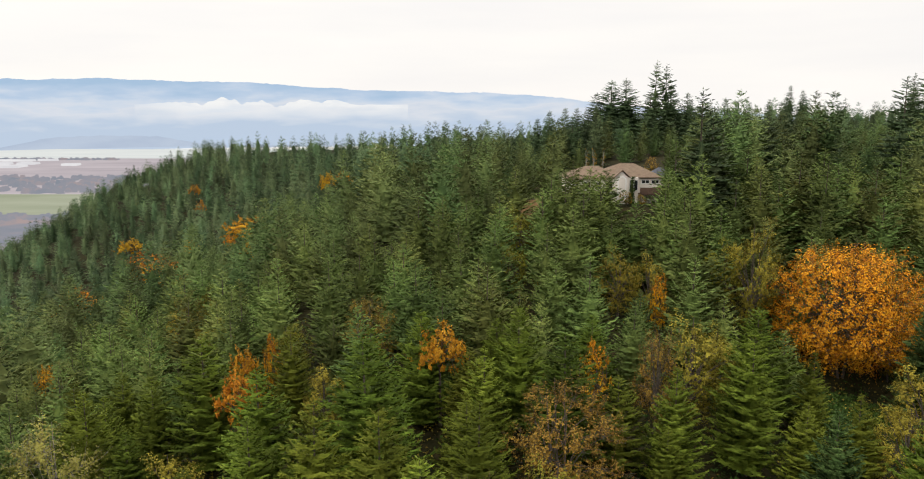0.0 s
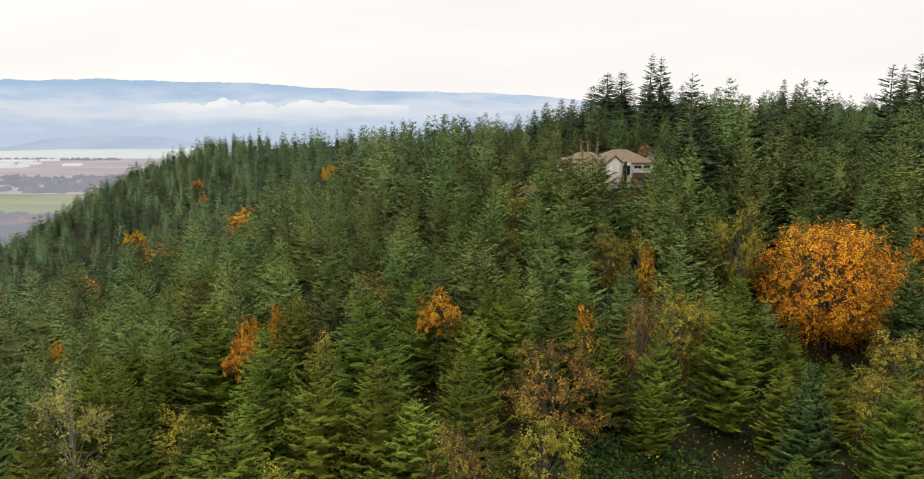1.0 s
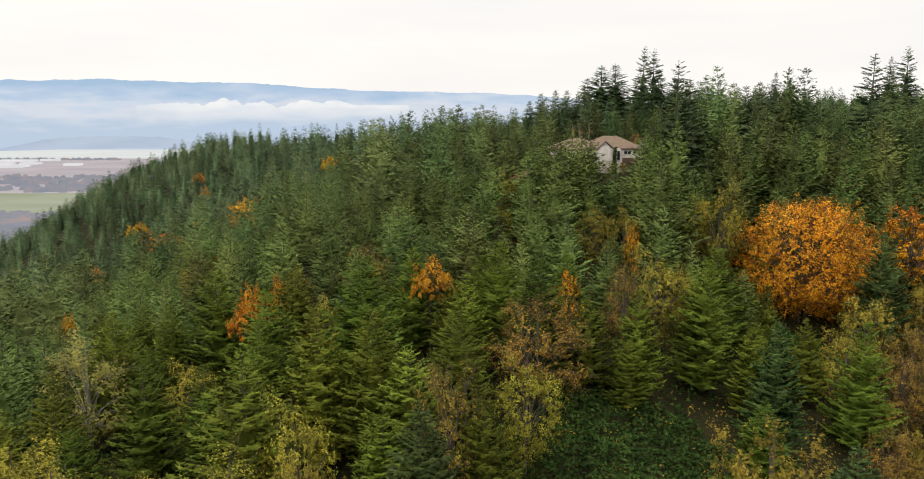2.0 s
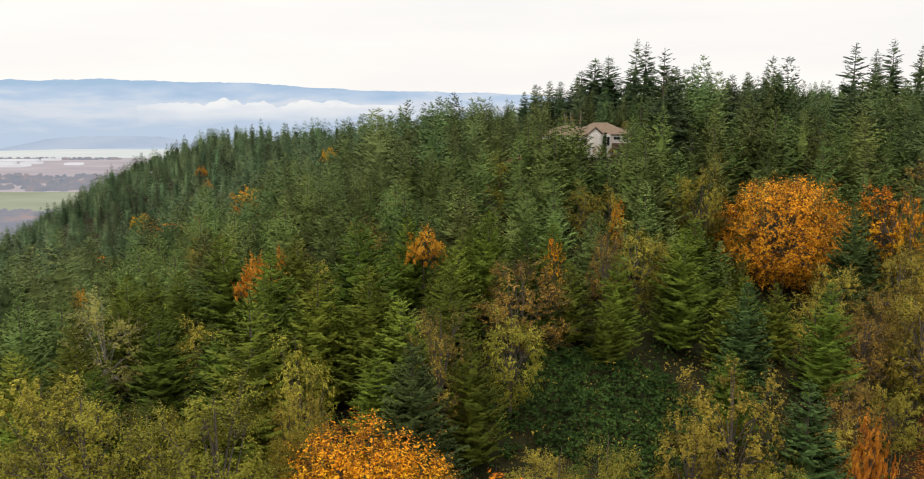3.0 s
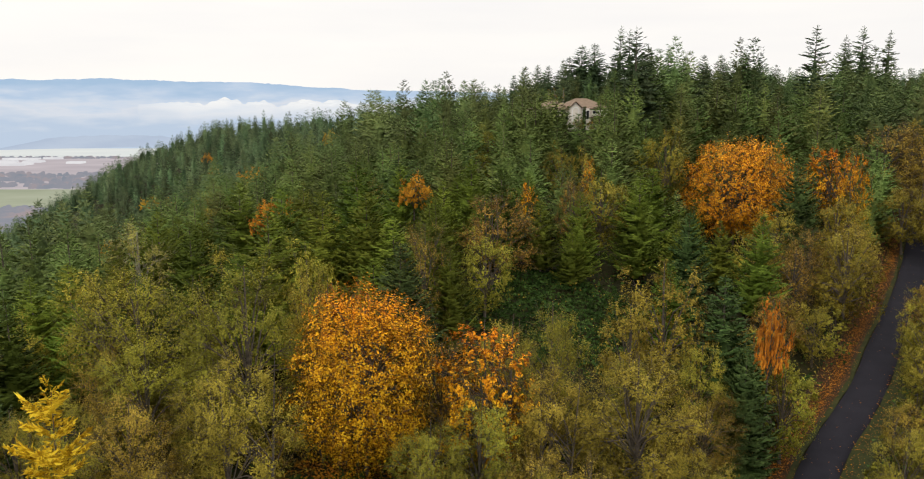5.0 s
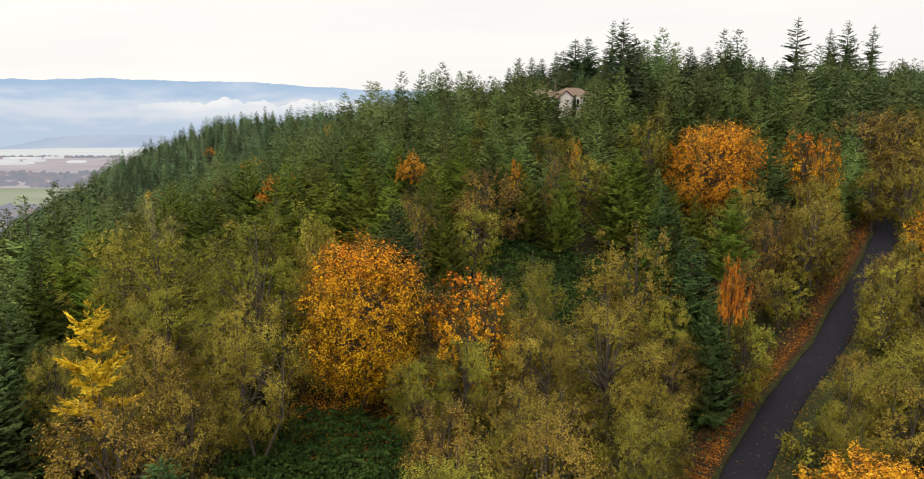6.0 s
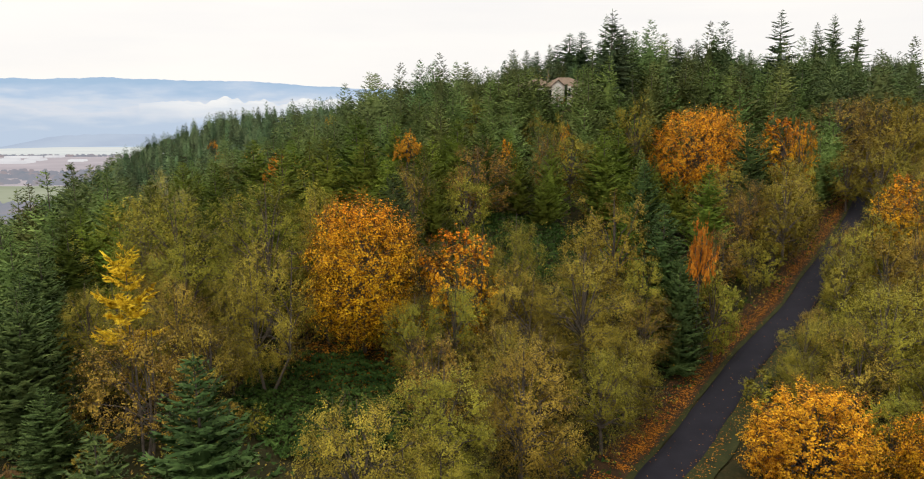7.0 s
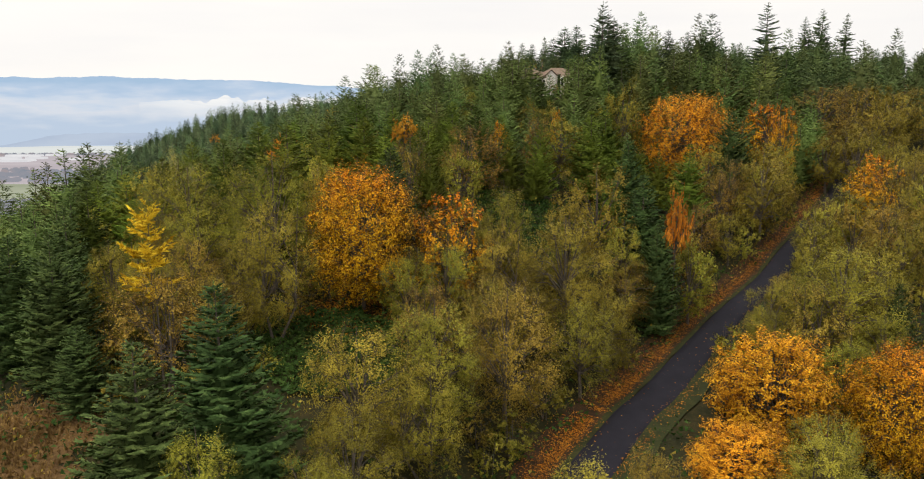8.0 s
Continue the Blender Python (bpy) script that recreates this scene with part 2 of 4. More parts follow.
def ground(x, y):
    """Height of the ground: hillside, small unevenness, the road's bench and the house's terrace."""
    z = hill(x, y)
    for a, b, deep, wide in HOLLOWS:
        d2 = ((x - a) ** 2 + (y - b) ** 2) / (2 * wide * wide)
        if d2 < 8:
            z -= deep * math.exp(-d2)
    if -150 < x < 260 and -150 < y < 620:
        z += 0.5 * noise.noise((x * 0.11, y * 0.11, 0)) + 0.18 * noise.noise((x * 0.45, y * 0.45, 3))
        if -110 < y < 185:
            d, rz, _ = road_near(x, y)
            w = soft((15 - d) / 11)
            z = z * (1 - w) + (rz - 0.26) * w
        d = max(abs(x - HOUSE[0]) - 13, abs(y - HOUSE[1]) - 8, 0)
        w = soft((14 - d) / 14)
        z = z * (1 - w) + 24.6 * w
    return z


def mesh_of(name, verts, faces, mat, smooth=False, normals=None, tone=None):
    """A mesh from arrays: verts (n, 3), faces, equal-length index rows; soft leaf normals and a tone for each vertex where given."""
    me = bpy.data.meshes.new(name)
    v, f = np.asarray(verts, np.float32), np.asarray(faces, np.int32)
    me.vertices.add(len(v))
    me.vertices.foreach_set("co", v.ravel())
    me.loops.add(f.size)
    me.loops.foreach_set("vertex_index", f.ravel())
    me.polygons.add(len(f))
    me.polygons.foreach_set("loop_start", np.arange(0, f.size, f.shape[1], dtype=np.int32))
    me.polygons.foreach_set("use_smooth", np.full(len(f), smooth or normals is not None))
    me.update(calc_edges=True)
    if normals is None:
        me.validate()
    else:
        me.normals_split_custom_set_from_vertices(np.asarray(normals, np.float32))
    if tone is not None:
        me.attributes.new("tone", "FLOAT", "POINT").data.foreach_set("value", np.asarray(tone, np.float32))
    me.materials.append(mat)
    return me


def axis_values(lo, hi, fine_lo, fine_hi, fine, grow=1.18):
    v = list(np.arange(fine_lo, fine_hi + 0.01, fine))
    s = fine
    while v[-1] < hi:
        s *= grow
        v.append(min(v[-1] + s, hi))
    s = fine
    while v[0] > lo:
        s *= grow
        v.insert(0, max(v[0] - s, lo))
    return v


def build_ground():
    xs, ys = axis_values(-3400, 3400, -70, 130, 2.5), axis_values(-1500, 3500, -60, 200, 2.5)
    verts = [(x, y, ground(x, y)) for y in ys for x in xs]
    w = len(xs)
    faces = [(j * w + i, j * w + i + 1, (j + 1) * w + i + 1, (j + 1) * w + i) for j in range(len(ys) - 1) for i in range(w - 1)]
    ob = new("ground", mesh_of("ground", verts, faces, M_SOIL, True))
    tagged(ob, "dark forest floor of a steep wooded hillside", "ground", kind="structure")


build_ground()

def ribbon(name, offsets, lift, mat, label, category, start=0, end=None):
    line = ROAD_LINE[start:end]
    t = np.gradient(line[:, :2], axis=0)
    t /= np.linalg.norm(t, axis=1)[:, None]
    nrm = np.stack([t[:, 1], -t[:, 0]], 1)
    verts = []
    for k, (p, q) in enumerate(zip(line, nrm)):
        for j, o in enumerate(offsets):
            wob = 0.12 * noise.noise((k * 0.35, j * 5.1, 0)) if j in (0, len(offsets) - 1) else 0
            x, y = p[0] + q[0] * (o + wob), p[1] + q[1] * (o + wob)
            verts.append((x, y, p[2] + lift[j]))
    w = len(offsets)
    faces = [(j * w + i, j * w + i + 1, (j + 1) * w + i + 1, (j + 1) * w + i) for j in range(len(line) - 1) for i in range(w - 1)]
    ob = new(name, mesh_of(name, verts, faces, mat, True))
    return tagged(ob, label, category, kind="structure")


ribbon("road", (-2.35, -2.3, -1.2, 0, 1.2, 2.3, 2.35), (-0.12, 0.0, 0.03, 0.05, 0.03, 0.0, -0.12), M_ASPHALT, "narrow dark wet-looking asphalt lane between trees", "road")

# ---- distance: valley, river and hills, haze painted in as glow ----


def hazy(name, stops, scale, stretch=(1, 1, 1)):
    """Far land seen through haze: a glowing backdrop, haze painted into its colours."""
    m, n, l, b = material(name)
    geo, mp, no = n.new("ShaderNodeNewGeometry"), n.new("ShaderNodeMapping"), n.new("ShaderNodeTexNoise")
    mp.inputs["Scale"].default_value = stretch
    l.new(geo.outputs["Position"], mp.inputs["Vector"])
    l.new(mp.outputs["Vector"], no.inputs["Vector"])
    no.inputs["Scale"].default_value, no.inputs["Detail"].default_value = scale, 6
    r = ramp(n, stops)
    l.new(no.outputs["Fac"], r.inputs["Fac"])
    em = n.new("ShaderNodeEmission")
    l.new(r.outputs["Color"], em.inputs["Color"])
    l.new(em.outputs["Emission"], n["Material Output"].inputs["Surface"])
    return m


EYE_Z, FOCAL = 47.0, 1289.0


def polar_sheet(name, mat, label, category, near, far, a0=-42, a1=34, z0=VALLEY, z1=VALLEY, n=120, rows=2, wobble=0.0, seed=0.0, straight=False):
    """Part of a ring round the viewpoint, or a straight strip across it, between two distances, rising from z0 to z1."""
    verts = []
    for i in range(n + 1):
        a = radians(a0 + (a1 - a0) * i / n)
        for k in range(rows):
            s = k / (rows - 1)
            nr = near * (1 + wobble * noise.noise((i * 0.21, seed, k)))
            r = (nr + (far - nr) * s) / (math.cos(a) if straight else 1)
            za, zb = (z0(a) if callable(z0) else z0), (z1(a) if callable(z1) else z1)
            verts.append((r * math.sin(a), r * math.cos(a), za + (zb - za) * s))
    faces = [(i * rows + k, (i + 1) * rows + k, (i + 1) * rows + k + 1, i * rows + k + 1) for i in range(n) for k in range(rows - 1)]
    ob = new(name, mesh_of(name, verts, faces, mat, True))
    return tagged(ob, label, category, kind="structure")


# valley and shore colours with the haze mixed in; they glow unlit
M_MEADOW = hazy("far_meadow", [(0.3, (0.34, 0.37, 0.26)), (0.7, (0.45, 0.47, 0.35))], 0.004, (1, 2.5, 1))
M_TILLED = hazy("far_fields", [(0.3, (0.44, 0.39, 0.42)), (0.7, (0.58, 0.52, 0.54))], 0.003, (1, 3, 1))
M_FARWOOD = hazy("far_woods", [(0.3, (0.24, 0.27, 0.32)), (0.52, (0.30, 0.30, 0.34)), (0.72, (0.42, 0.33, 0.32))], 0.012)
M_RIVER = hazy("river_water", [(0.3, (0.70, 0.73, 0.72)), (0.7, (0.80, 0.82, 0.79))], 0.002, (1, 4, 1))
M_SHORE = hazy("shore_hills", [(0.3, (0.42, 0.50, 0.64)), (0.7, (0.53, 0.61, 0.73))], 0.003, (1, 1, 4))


def painted_haze_slope(name):
    """Glowing hills, haze and foot fog painted in by height, broken by drifting bands."""
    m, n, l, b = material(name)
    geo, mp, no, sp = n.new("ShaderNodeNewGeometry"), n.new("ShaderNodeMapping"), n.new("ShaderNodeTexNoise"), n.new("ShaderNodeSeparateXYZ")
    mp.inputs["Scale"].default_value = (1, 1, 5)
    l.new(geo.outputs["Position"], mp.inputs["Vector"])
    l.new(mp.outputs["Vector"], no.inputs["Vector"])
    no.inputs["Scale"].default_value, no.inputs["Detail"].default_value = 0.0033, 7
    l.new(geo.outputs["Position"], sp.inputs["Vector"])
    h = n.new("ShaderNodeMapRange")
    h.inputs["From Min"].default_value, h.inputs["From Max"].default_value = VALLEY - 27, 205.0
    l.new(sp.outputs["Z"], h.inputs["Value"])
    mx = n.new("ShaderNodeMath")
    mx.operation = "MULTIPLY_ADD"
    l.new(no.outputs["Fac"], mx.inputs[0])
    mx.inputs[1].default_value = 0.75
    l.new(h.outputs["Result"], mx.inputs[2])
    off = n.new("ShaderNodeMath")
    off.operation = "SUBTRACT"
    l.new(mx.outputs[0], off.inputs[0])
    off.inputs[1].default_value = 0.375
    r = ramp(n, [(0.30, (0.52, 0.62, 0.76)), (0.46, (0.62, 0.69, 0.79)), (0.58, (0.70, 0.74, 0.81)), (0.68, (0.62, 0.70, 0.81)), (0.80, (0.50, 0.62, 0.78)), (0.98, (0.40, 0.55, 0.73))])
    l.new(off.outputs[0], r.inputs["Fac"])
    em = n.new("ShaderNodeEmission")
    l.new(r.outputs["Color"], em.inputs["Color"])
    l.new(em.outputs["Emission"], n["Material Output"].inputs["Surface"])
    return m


M_HILLS = painted_haze_slope("haze_painted_hills")


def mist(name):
    """A fog bank painted as a glowing sheet: bright along its upper edge, thinning out downwards and to its end."""
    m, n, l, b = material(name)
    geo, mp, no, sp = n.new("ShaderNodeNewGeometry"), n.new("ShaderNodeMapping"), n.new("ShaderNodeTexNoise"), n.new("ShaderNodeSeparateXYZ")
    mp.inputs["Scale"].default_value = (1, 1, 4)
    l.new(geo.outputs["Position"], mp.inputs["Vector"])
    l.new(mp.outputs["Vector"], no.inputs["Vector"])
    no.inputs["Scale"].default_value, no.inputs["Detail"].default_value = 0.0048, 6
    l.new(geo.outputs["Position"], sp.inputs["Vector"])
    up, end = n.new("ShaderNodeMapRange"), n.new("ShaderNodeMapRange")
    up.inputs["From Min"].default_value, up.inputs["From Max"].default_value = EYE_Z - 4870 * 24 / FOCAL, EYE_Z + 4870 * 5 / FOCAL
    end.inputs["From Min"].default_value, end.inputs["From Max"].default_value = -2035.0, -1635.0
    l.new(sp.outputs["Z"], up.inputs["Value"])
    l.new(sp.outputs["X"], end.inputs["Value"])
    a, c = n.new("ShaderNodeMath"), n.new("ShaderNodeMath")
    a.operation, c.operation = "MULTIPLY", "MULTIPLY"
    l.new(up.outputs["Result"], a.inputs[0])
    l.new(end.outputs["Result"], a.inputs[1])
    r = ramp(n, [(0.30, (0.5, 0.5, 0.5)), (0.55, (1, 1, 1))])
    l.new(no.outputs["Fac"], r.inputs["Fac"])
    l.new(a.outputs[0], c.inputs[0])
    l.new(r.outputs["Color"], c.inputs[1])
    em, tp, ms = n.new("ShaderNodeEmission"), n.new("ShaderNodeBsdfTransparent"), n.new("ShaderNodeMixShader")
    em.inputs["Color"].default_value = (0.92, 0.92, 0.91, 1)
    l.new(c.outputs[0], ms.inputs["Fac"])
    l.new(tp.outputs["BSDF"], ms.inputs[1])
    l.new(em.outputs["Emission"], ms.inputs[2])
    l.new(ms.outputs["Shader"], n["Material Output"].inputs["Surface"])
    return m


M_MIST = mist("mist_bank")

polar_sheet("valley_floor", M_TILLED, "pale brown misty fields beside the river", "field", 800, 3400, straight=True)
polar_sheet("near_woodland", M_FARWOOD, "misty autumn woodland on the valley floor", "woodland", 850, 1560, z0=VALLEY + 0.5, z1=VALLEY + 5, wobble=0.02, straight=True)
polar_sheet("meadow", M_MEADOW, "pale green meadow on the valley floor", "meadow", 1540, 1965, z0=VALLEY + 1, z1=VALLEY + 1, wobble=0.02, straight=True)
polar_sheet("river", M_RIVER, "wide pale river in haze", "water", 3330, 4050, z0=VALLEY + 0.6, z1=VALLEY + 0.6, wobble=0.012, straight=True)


def hedge_belt(name, mat, label, near, far, count, tall, x0=-0.78, x1=0.1, seed=1):
    """A belt of far trees on the valley floor: many low ragged crowns, too far off to count."""
    r = np.random.default_rng(seed)
    pieces = []
    sides = 7
    for _ in range(count):
        y = near + (far - near) * r.random()
        x = y * r.uniform(x0, x1)
        h, w = tall * r.uniform(0.6, 1.3), tall * r.uniform(0.6, 1.4)
        a = 6.283 * (np.arange(sides) + r.uniform(-0.3, 0.3, sides)) / sides
        low = np.stack([x + w * np.cos(a), y + w * np.sin(a), np.full(sides, VALLEY)], 1)
        high = np.stack([x + 0.62 * w * np.cos(a + 0.4), y + 0.62 * w * np.sin(a + 0.4), VALLEY + h * r.uniform(0.6, 0.95, sides)], 1)
        v = np.vstack([low, high, [(x, y, VALLEY + h)]])
        k = np.arange(sides)
        n = (k + 1) % sides
        f = np.vstack([np.stack([k, n, sides + n], 1), np.stack([k, sides + n, sides + k], 1), np.stack([sides + k, sides + n, 0 * k + 2 * sides], 1)])
        pieces.append((v, f))
    tagged(new(name, mesh_of(name, *join(pieces), mat)), label, "trees", kind="stuff")


def ridge_top(a):
    x = 784 + FOCAL * math.tan(a)
    y = np.interp(x, (-400, 0, 100, 200, 300, 430, 600, 800, 930, 1050, 1600), (140, 137, 135, 133, 136, 137, 148, 152, 158, 175, 200))
    return EYE_Z + 4960 * (173.5 - y + 2.5 * noise.noise((x * 0.02, 0, 0)) + 1.2 * noise.noise((x * 0.11, 0, 0))) / FOCAL


def shore_top(a):
    x = 784 + FOCAL * math.tan(a)
    y = np.interp(x, (-400, 0, 40, 90, 180, 270, 330, 420, 1600), (238, 236, 230, 222, 220, 222, 232, 242, 244))
    return EYE_Z + 4640 * (175 - y + 1.5 * noise.noise((x * 0.06, 7, 0))) / FOCAL


# both hill sheets glow, with the blue of the haze in their colour
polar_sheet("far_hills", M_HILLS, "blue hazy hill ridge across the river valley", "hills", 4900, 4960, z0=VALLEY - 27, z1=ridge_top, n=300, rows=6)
polar_sheet("shore_hills", M_SHORE, "wooded rise on the far shore, haze painted in as dim blue", "hills", 4580, 4640, z0=VALLEY, z1=shore_top, n=300, rows=3)



def bank_edge(a, base, thick, seed):
    x = 784 + FOCAL * math.tan(a)
    fade = max(0.0, min(1.0, (x - 235) / 60, (640 - x) / 60))
    y = base - thick * fade * (0.45 + 1.3 * noise.noise((x * 0.022, seed, 0)) + 0.5 * noise.noise((x * 0.09, seed, 4)))
    return EYE_Z + 4880 * (173.5 - y) / FOCAL


# sheet that glows white in place of lit fog
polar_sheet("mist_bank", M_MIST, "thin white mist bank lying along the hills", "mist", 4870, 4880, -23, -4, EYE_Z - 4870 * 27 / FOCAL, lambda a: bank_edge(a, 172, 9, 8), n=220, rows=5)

# shed walls and roofs glow too, haze painted into their pale colour
M_SHED = hazy("pale_hazed_sheds", [(0.3, (0.66, 0.65, 0.68)), (0.7, (0.82, 0.81, 0.82))], 0.01)
for px, py, wide, deep in ((14, 281, 52, 26), (50, 276, 30, 16), (122, 278, 26, 14), (30, 271, 60, 12), (84, 270, 30, 10), (4, 276, 30, 16)):
    dist = 228 * FOCAL / (py - 178)
    wide_m, x = wide * dist / FOCAL, (px - 784) / FOCAL * dist
    bm = bmesh.new()
    bmesh.ops.create_cube(bm, size=1, matrix=Matrix.Translation((x, dist, VALLEY + 4)) @ Matrix.Diagonal((wide_m, deep * 3.0, 8, 1)))
    for v in list(bm.verts):
        if v.co.z > VALLEY + 4:
            v.co.y = dist + (v.co.y - dist) * 0.8
    shed = bpy.data.meshes.new("warehouse")
    bm.to_mesh(shed)
    bm.free()
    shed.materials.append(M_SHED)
    tagged(new("warehouse", shed), "long white-roofed warehouse in the misty valley", "warehouse", "warehouses by the river")

# ---- trees ----


def part(name, data, mat, parent, label=""):
    """Links a bmesh or a ready mesh as one mesh object under a thing or a part."""
    if isinstance(data, bmesh.types.BMesh):
        me = bpy.data.meshes.new(name)
        data.to_mesh(me)
        data.free()
        me.materials.append(mat)
        data = me
    ob = new(name, data)
    ob.parent = parent
    if label:
        tagged(ob, label)
    return ob


def tube(points, radii, sides=6):
    """Verts and quads of a tapered tube along the points."""
    p = np.array(points, float)
    verts, faces = [], []
    for i in range(len(p)):
        d = p[min(i + 1, len(p) - 1)] - p[max(i - 1, 0)]
        d /= np.linalg.norm(d) + 1e-9
        u = np.cross(d, (0.3, 0.9, 0.1) if abs(d[2]) > 0.9 else (0, 0, 1))
        u /= np.linalg.norm(u) + 1e-9
        v = np.cross(d, u)
        for k in range(sides):
            a = 2 * math.pi * k / sides
            verts.append(p[i] + radii[i] * (math.cos(a) * u + math.sin(a) * v))
    for i in range(len(p) - 1):
        for k in range(sides):
            faces.append((i * sides + k, i * sides + (k + 1) % sides, (i + 1) * sides + (k + 1) % sides, (i + 1) * sides + k))
    return np.array(verts), np.array(faces)


def join(pieces):
    """One set of arrays out of several: verts, faces and, where they have them, normals."""
    verts, faces, at = [], [], 0
    for p in pieces:
        verts.append(p[0])
        faces.append(p[1] + at)
        at += len(p[0])
    whole = (np.vstack(verts), np.vstack(faces))
    return (*whole, np.vstack([p[2] for p in pieces])) if len(pieces[0]) == 3 else whole


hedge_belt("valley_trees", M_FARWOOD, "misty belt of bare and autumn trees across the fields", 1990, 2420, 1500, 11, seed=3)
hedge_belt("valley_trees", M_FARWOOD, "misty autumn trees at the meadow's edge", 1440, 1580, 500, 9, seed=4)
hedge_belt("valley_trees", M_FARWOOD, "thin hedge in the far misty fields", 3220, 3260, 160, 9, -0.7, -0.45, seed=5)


def face_out(tri, wish, keep=0.9):
    """Turns each leaf's front to the side that it should face, and gives its corners normals between its own and that."""
    own = np.cross(tri[:, 1] - tri[:, 0], tri[:, 2] - tri[:, 0])
    own /= np.linalg.norm(own, axis=1)[:, None] + 1e-9
    wish = wish / (np.linalg.norm(wish, axis=1)[:, None] + 1e-9)
    back = (own * wish).sum(1) < 0
    tri[back] = tri[back][:, ::-1]
    own[back] *= -1
    nrm = own * keep + wish
    nrm /= np.linalg.norm(nrm, axis=1)[:, None] + 1e-9
    k = tri.shape[1]
    return tri.reshape(-1, 3), np.arange(k * len(tri)).reshape(-1, k), np.repeat(nrm, k, axis=0)


def sprays(r, root, tip, width, lift=0.3):
    """Pointed needle sprays, one triangle each: broad at the root, sharp at the tip, rolled a little every way."""
    d = tip - root
    side = np.cross(d, np.array((0, 0, 1.0)))
    side /= np.linalg.norm(side, axis=1)[:, None] + 1e-9
    over = np.cross(side, d)
    over /= np.linalg.norm(over, axis=1)[:, None] + 1e-9
    facing = root * np.array((1, 1, 0.0))
    facing /= np.linalg.norm(facing, axis=1)[:, None] + 1e-6
    facing = facing * 0.85 + np.array((0, 0, 0.75))
    roll = (np.arctan2((side * facing).sum(1), (over * facing).sum(1)) * -1 + r.normal(0, 0.45, len(root)))[:, None]
    sw = (side * np.cos(roll) + over * np.sin(roll)) * width[:, None]
    tri = np.stack([root + sw, root - sw, tip], 1)
    wish = d / (np.linalg.norm(d, axis=1)[:, None] + 1e-9) * 0.3 + facing * 1.0 + np.array((0, 0, lift)) + r.normal(size=root.shape) * 0.12
    return face_out(tri, wish, 0.35)


def conifer_crown(r, height, radius, whorls, per, gap, bare=0.06, ragged=0.15, power=0.9, fat=1.0, upturn=0.35, comb=0.30, core=0.5, tiers=9, sides=10, feather=1, longest=1.0, droop=0.3):
    """Whorls of boughs that sag and turn up at the tip, feathered with side sprays every gap metres."""
    roots, tips, widths = [], [], []
    lopside, lop = r.uniform(0, 6.28), r.uniform(0.0, 0.22)
    up = np.array((0, 0, 1.0))
    for w in range(whorls):
        s = min(max((w + r.uniform(-0.4, 0.4)) / whorls, 0), 0.95)
        h = height * (bare + (1 - bare) * s)
        reach = radius * (1 - s) ** power * min(1.0, 0.75 + 2.0 * s)
        n = max(6, int(round(per * (0.55 + 0.45 * (1 - s)))))
        a0 = r.uniform(0, 6.28)
        for k in range(n):
            a = a0 + 6.283 * k / n + r.uniform(-0.35, 0.35)
            L = max(0.18, reach * r.uniform(1 - 1.7 * ragged, 1 + ragged) * (1 + lop * math.cos(a - lopside)))
            sag = r.uniform(0.2, 1.2) * droop * (1 - s) - 0.42 * s
            turn_up = upturn * r.uniform(0.5, 1.3)
            h1 = h + r.uniform(-0.4, 0.4) * height / whorls
            out = np.array((math.cos(a), math.sin(a), 0.0))
            lat = np.array((-out[1], out[0], 0.0))
            m = max(2, int(L * 0.86 / gap))
            u = 0.14 + 0.86 * (np.arange(2 * m) // 2 + r.uniform(0.05, 0.95, 2 * m)) / m
            u = np.append(u, 0.45)
            base = u[:, None] * L * out + (h1 + L * (-sag * u + turn_up * u * u * 0.6))[:, None] * up
            ln = (np.minimum(L * comb, longest) * (1 - 0.55 * u) + 0.24) * r.uniform(0.7, 1.25, len(u))
            sgn = np.where(np.arange(len(u)) % 2 == 0, 1.0, -1.0)
            d = r.uniform(0.6, 0.95, len(u))[:, None] * out + (sgn * r.uniform(0.4, 0.95, len(u)))[:, None] * lat + r.uniform(-0.15, 0.45, len(u))[:, None] * up
            d[-1], ln[-1] = out + (turn_up * 0.9 - sag) * up, L * 0.6
            roots.append(base)
            tips.append(base + d * ln[:, None])
            wide = 0.15 * ln * fat + 0.03
            wide[-1] = 0.02 * L * fat + 0.03
            widths.append(wide)
            for _ in range(feather):
                turn = np.where(r.random(len(u)) < 0.5, 1.0, -1.0)[:, None]
                e = d + (out * -0.55 * sgn[:, None] * turn + lat * 0.75 * turn) * r.uniform(0.6, 1.1, (len(u), 1)) + r.uniform(-0.15, 0.35, (len(u), 1)) * up
                b1 = base + d * (ln * r.uniform(0.25, 0.7, len(u)))[:, None]
                roots.append(b1[:-1])
                tips.append((b1 + e * (ln * r.uniform(0.4, 0.65, len(u)))[:, None])[:-1])
                widths.append((0.09 * ln * fat + 0.025)[:-1])
    k = np.arange(8)
    wide = 0.022 * height * (1 - k / 8.5)
    roots.append(np.stack([0 * k, 0 * k, height * (0.925 + 0.008 * k)], 1))
    tips.append(np.stack([wide * np.cos(2.4 * k), wide * np.sin(2.4 * k), height * (0.950 + 0.0075 * k)], 1))
    widths.append(np.full(8, 0.0032 * height))
    needles = sprays(r, np.vstack(roots), np.vstack(tips), np.concatenate(widths))
    if core <= 0:
        return needles
    # dense inner boughs: drooping ragged tiers
    pieces = [needles]
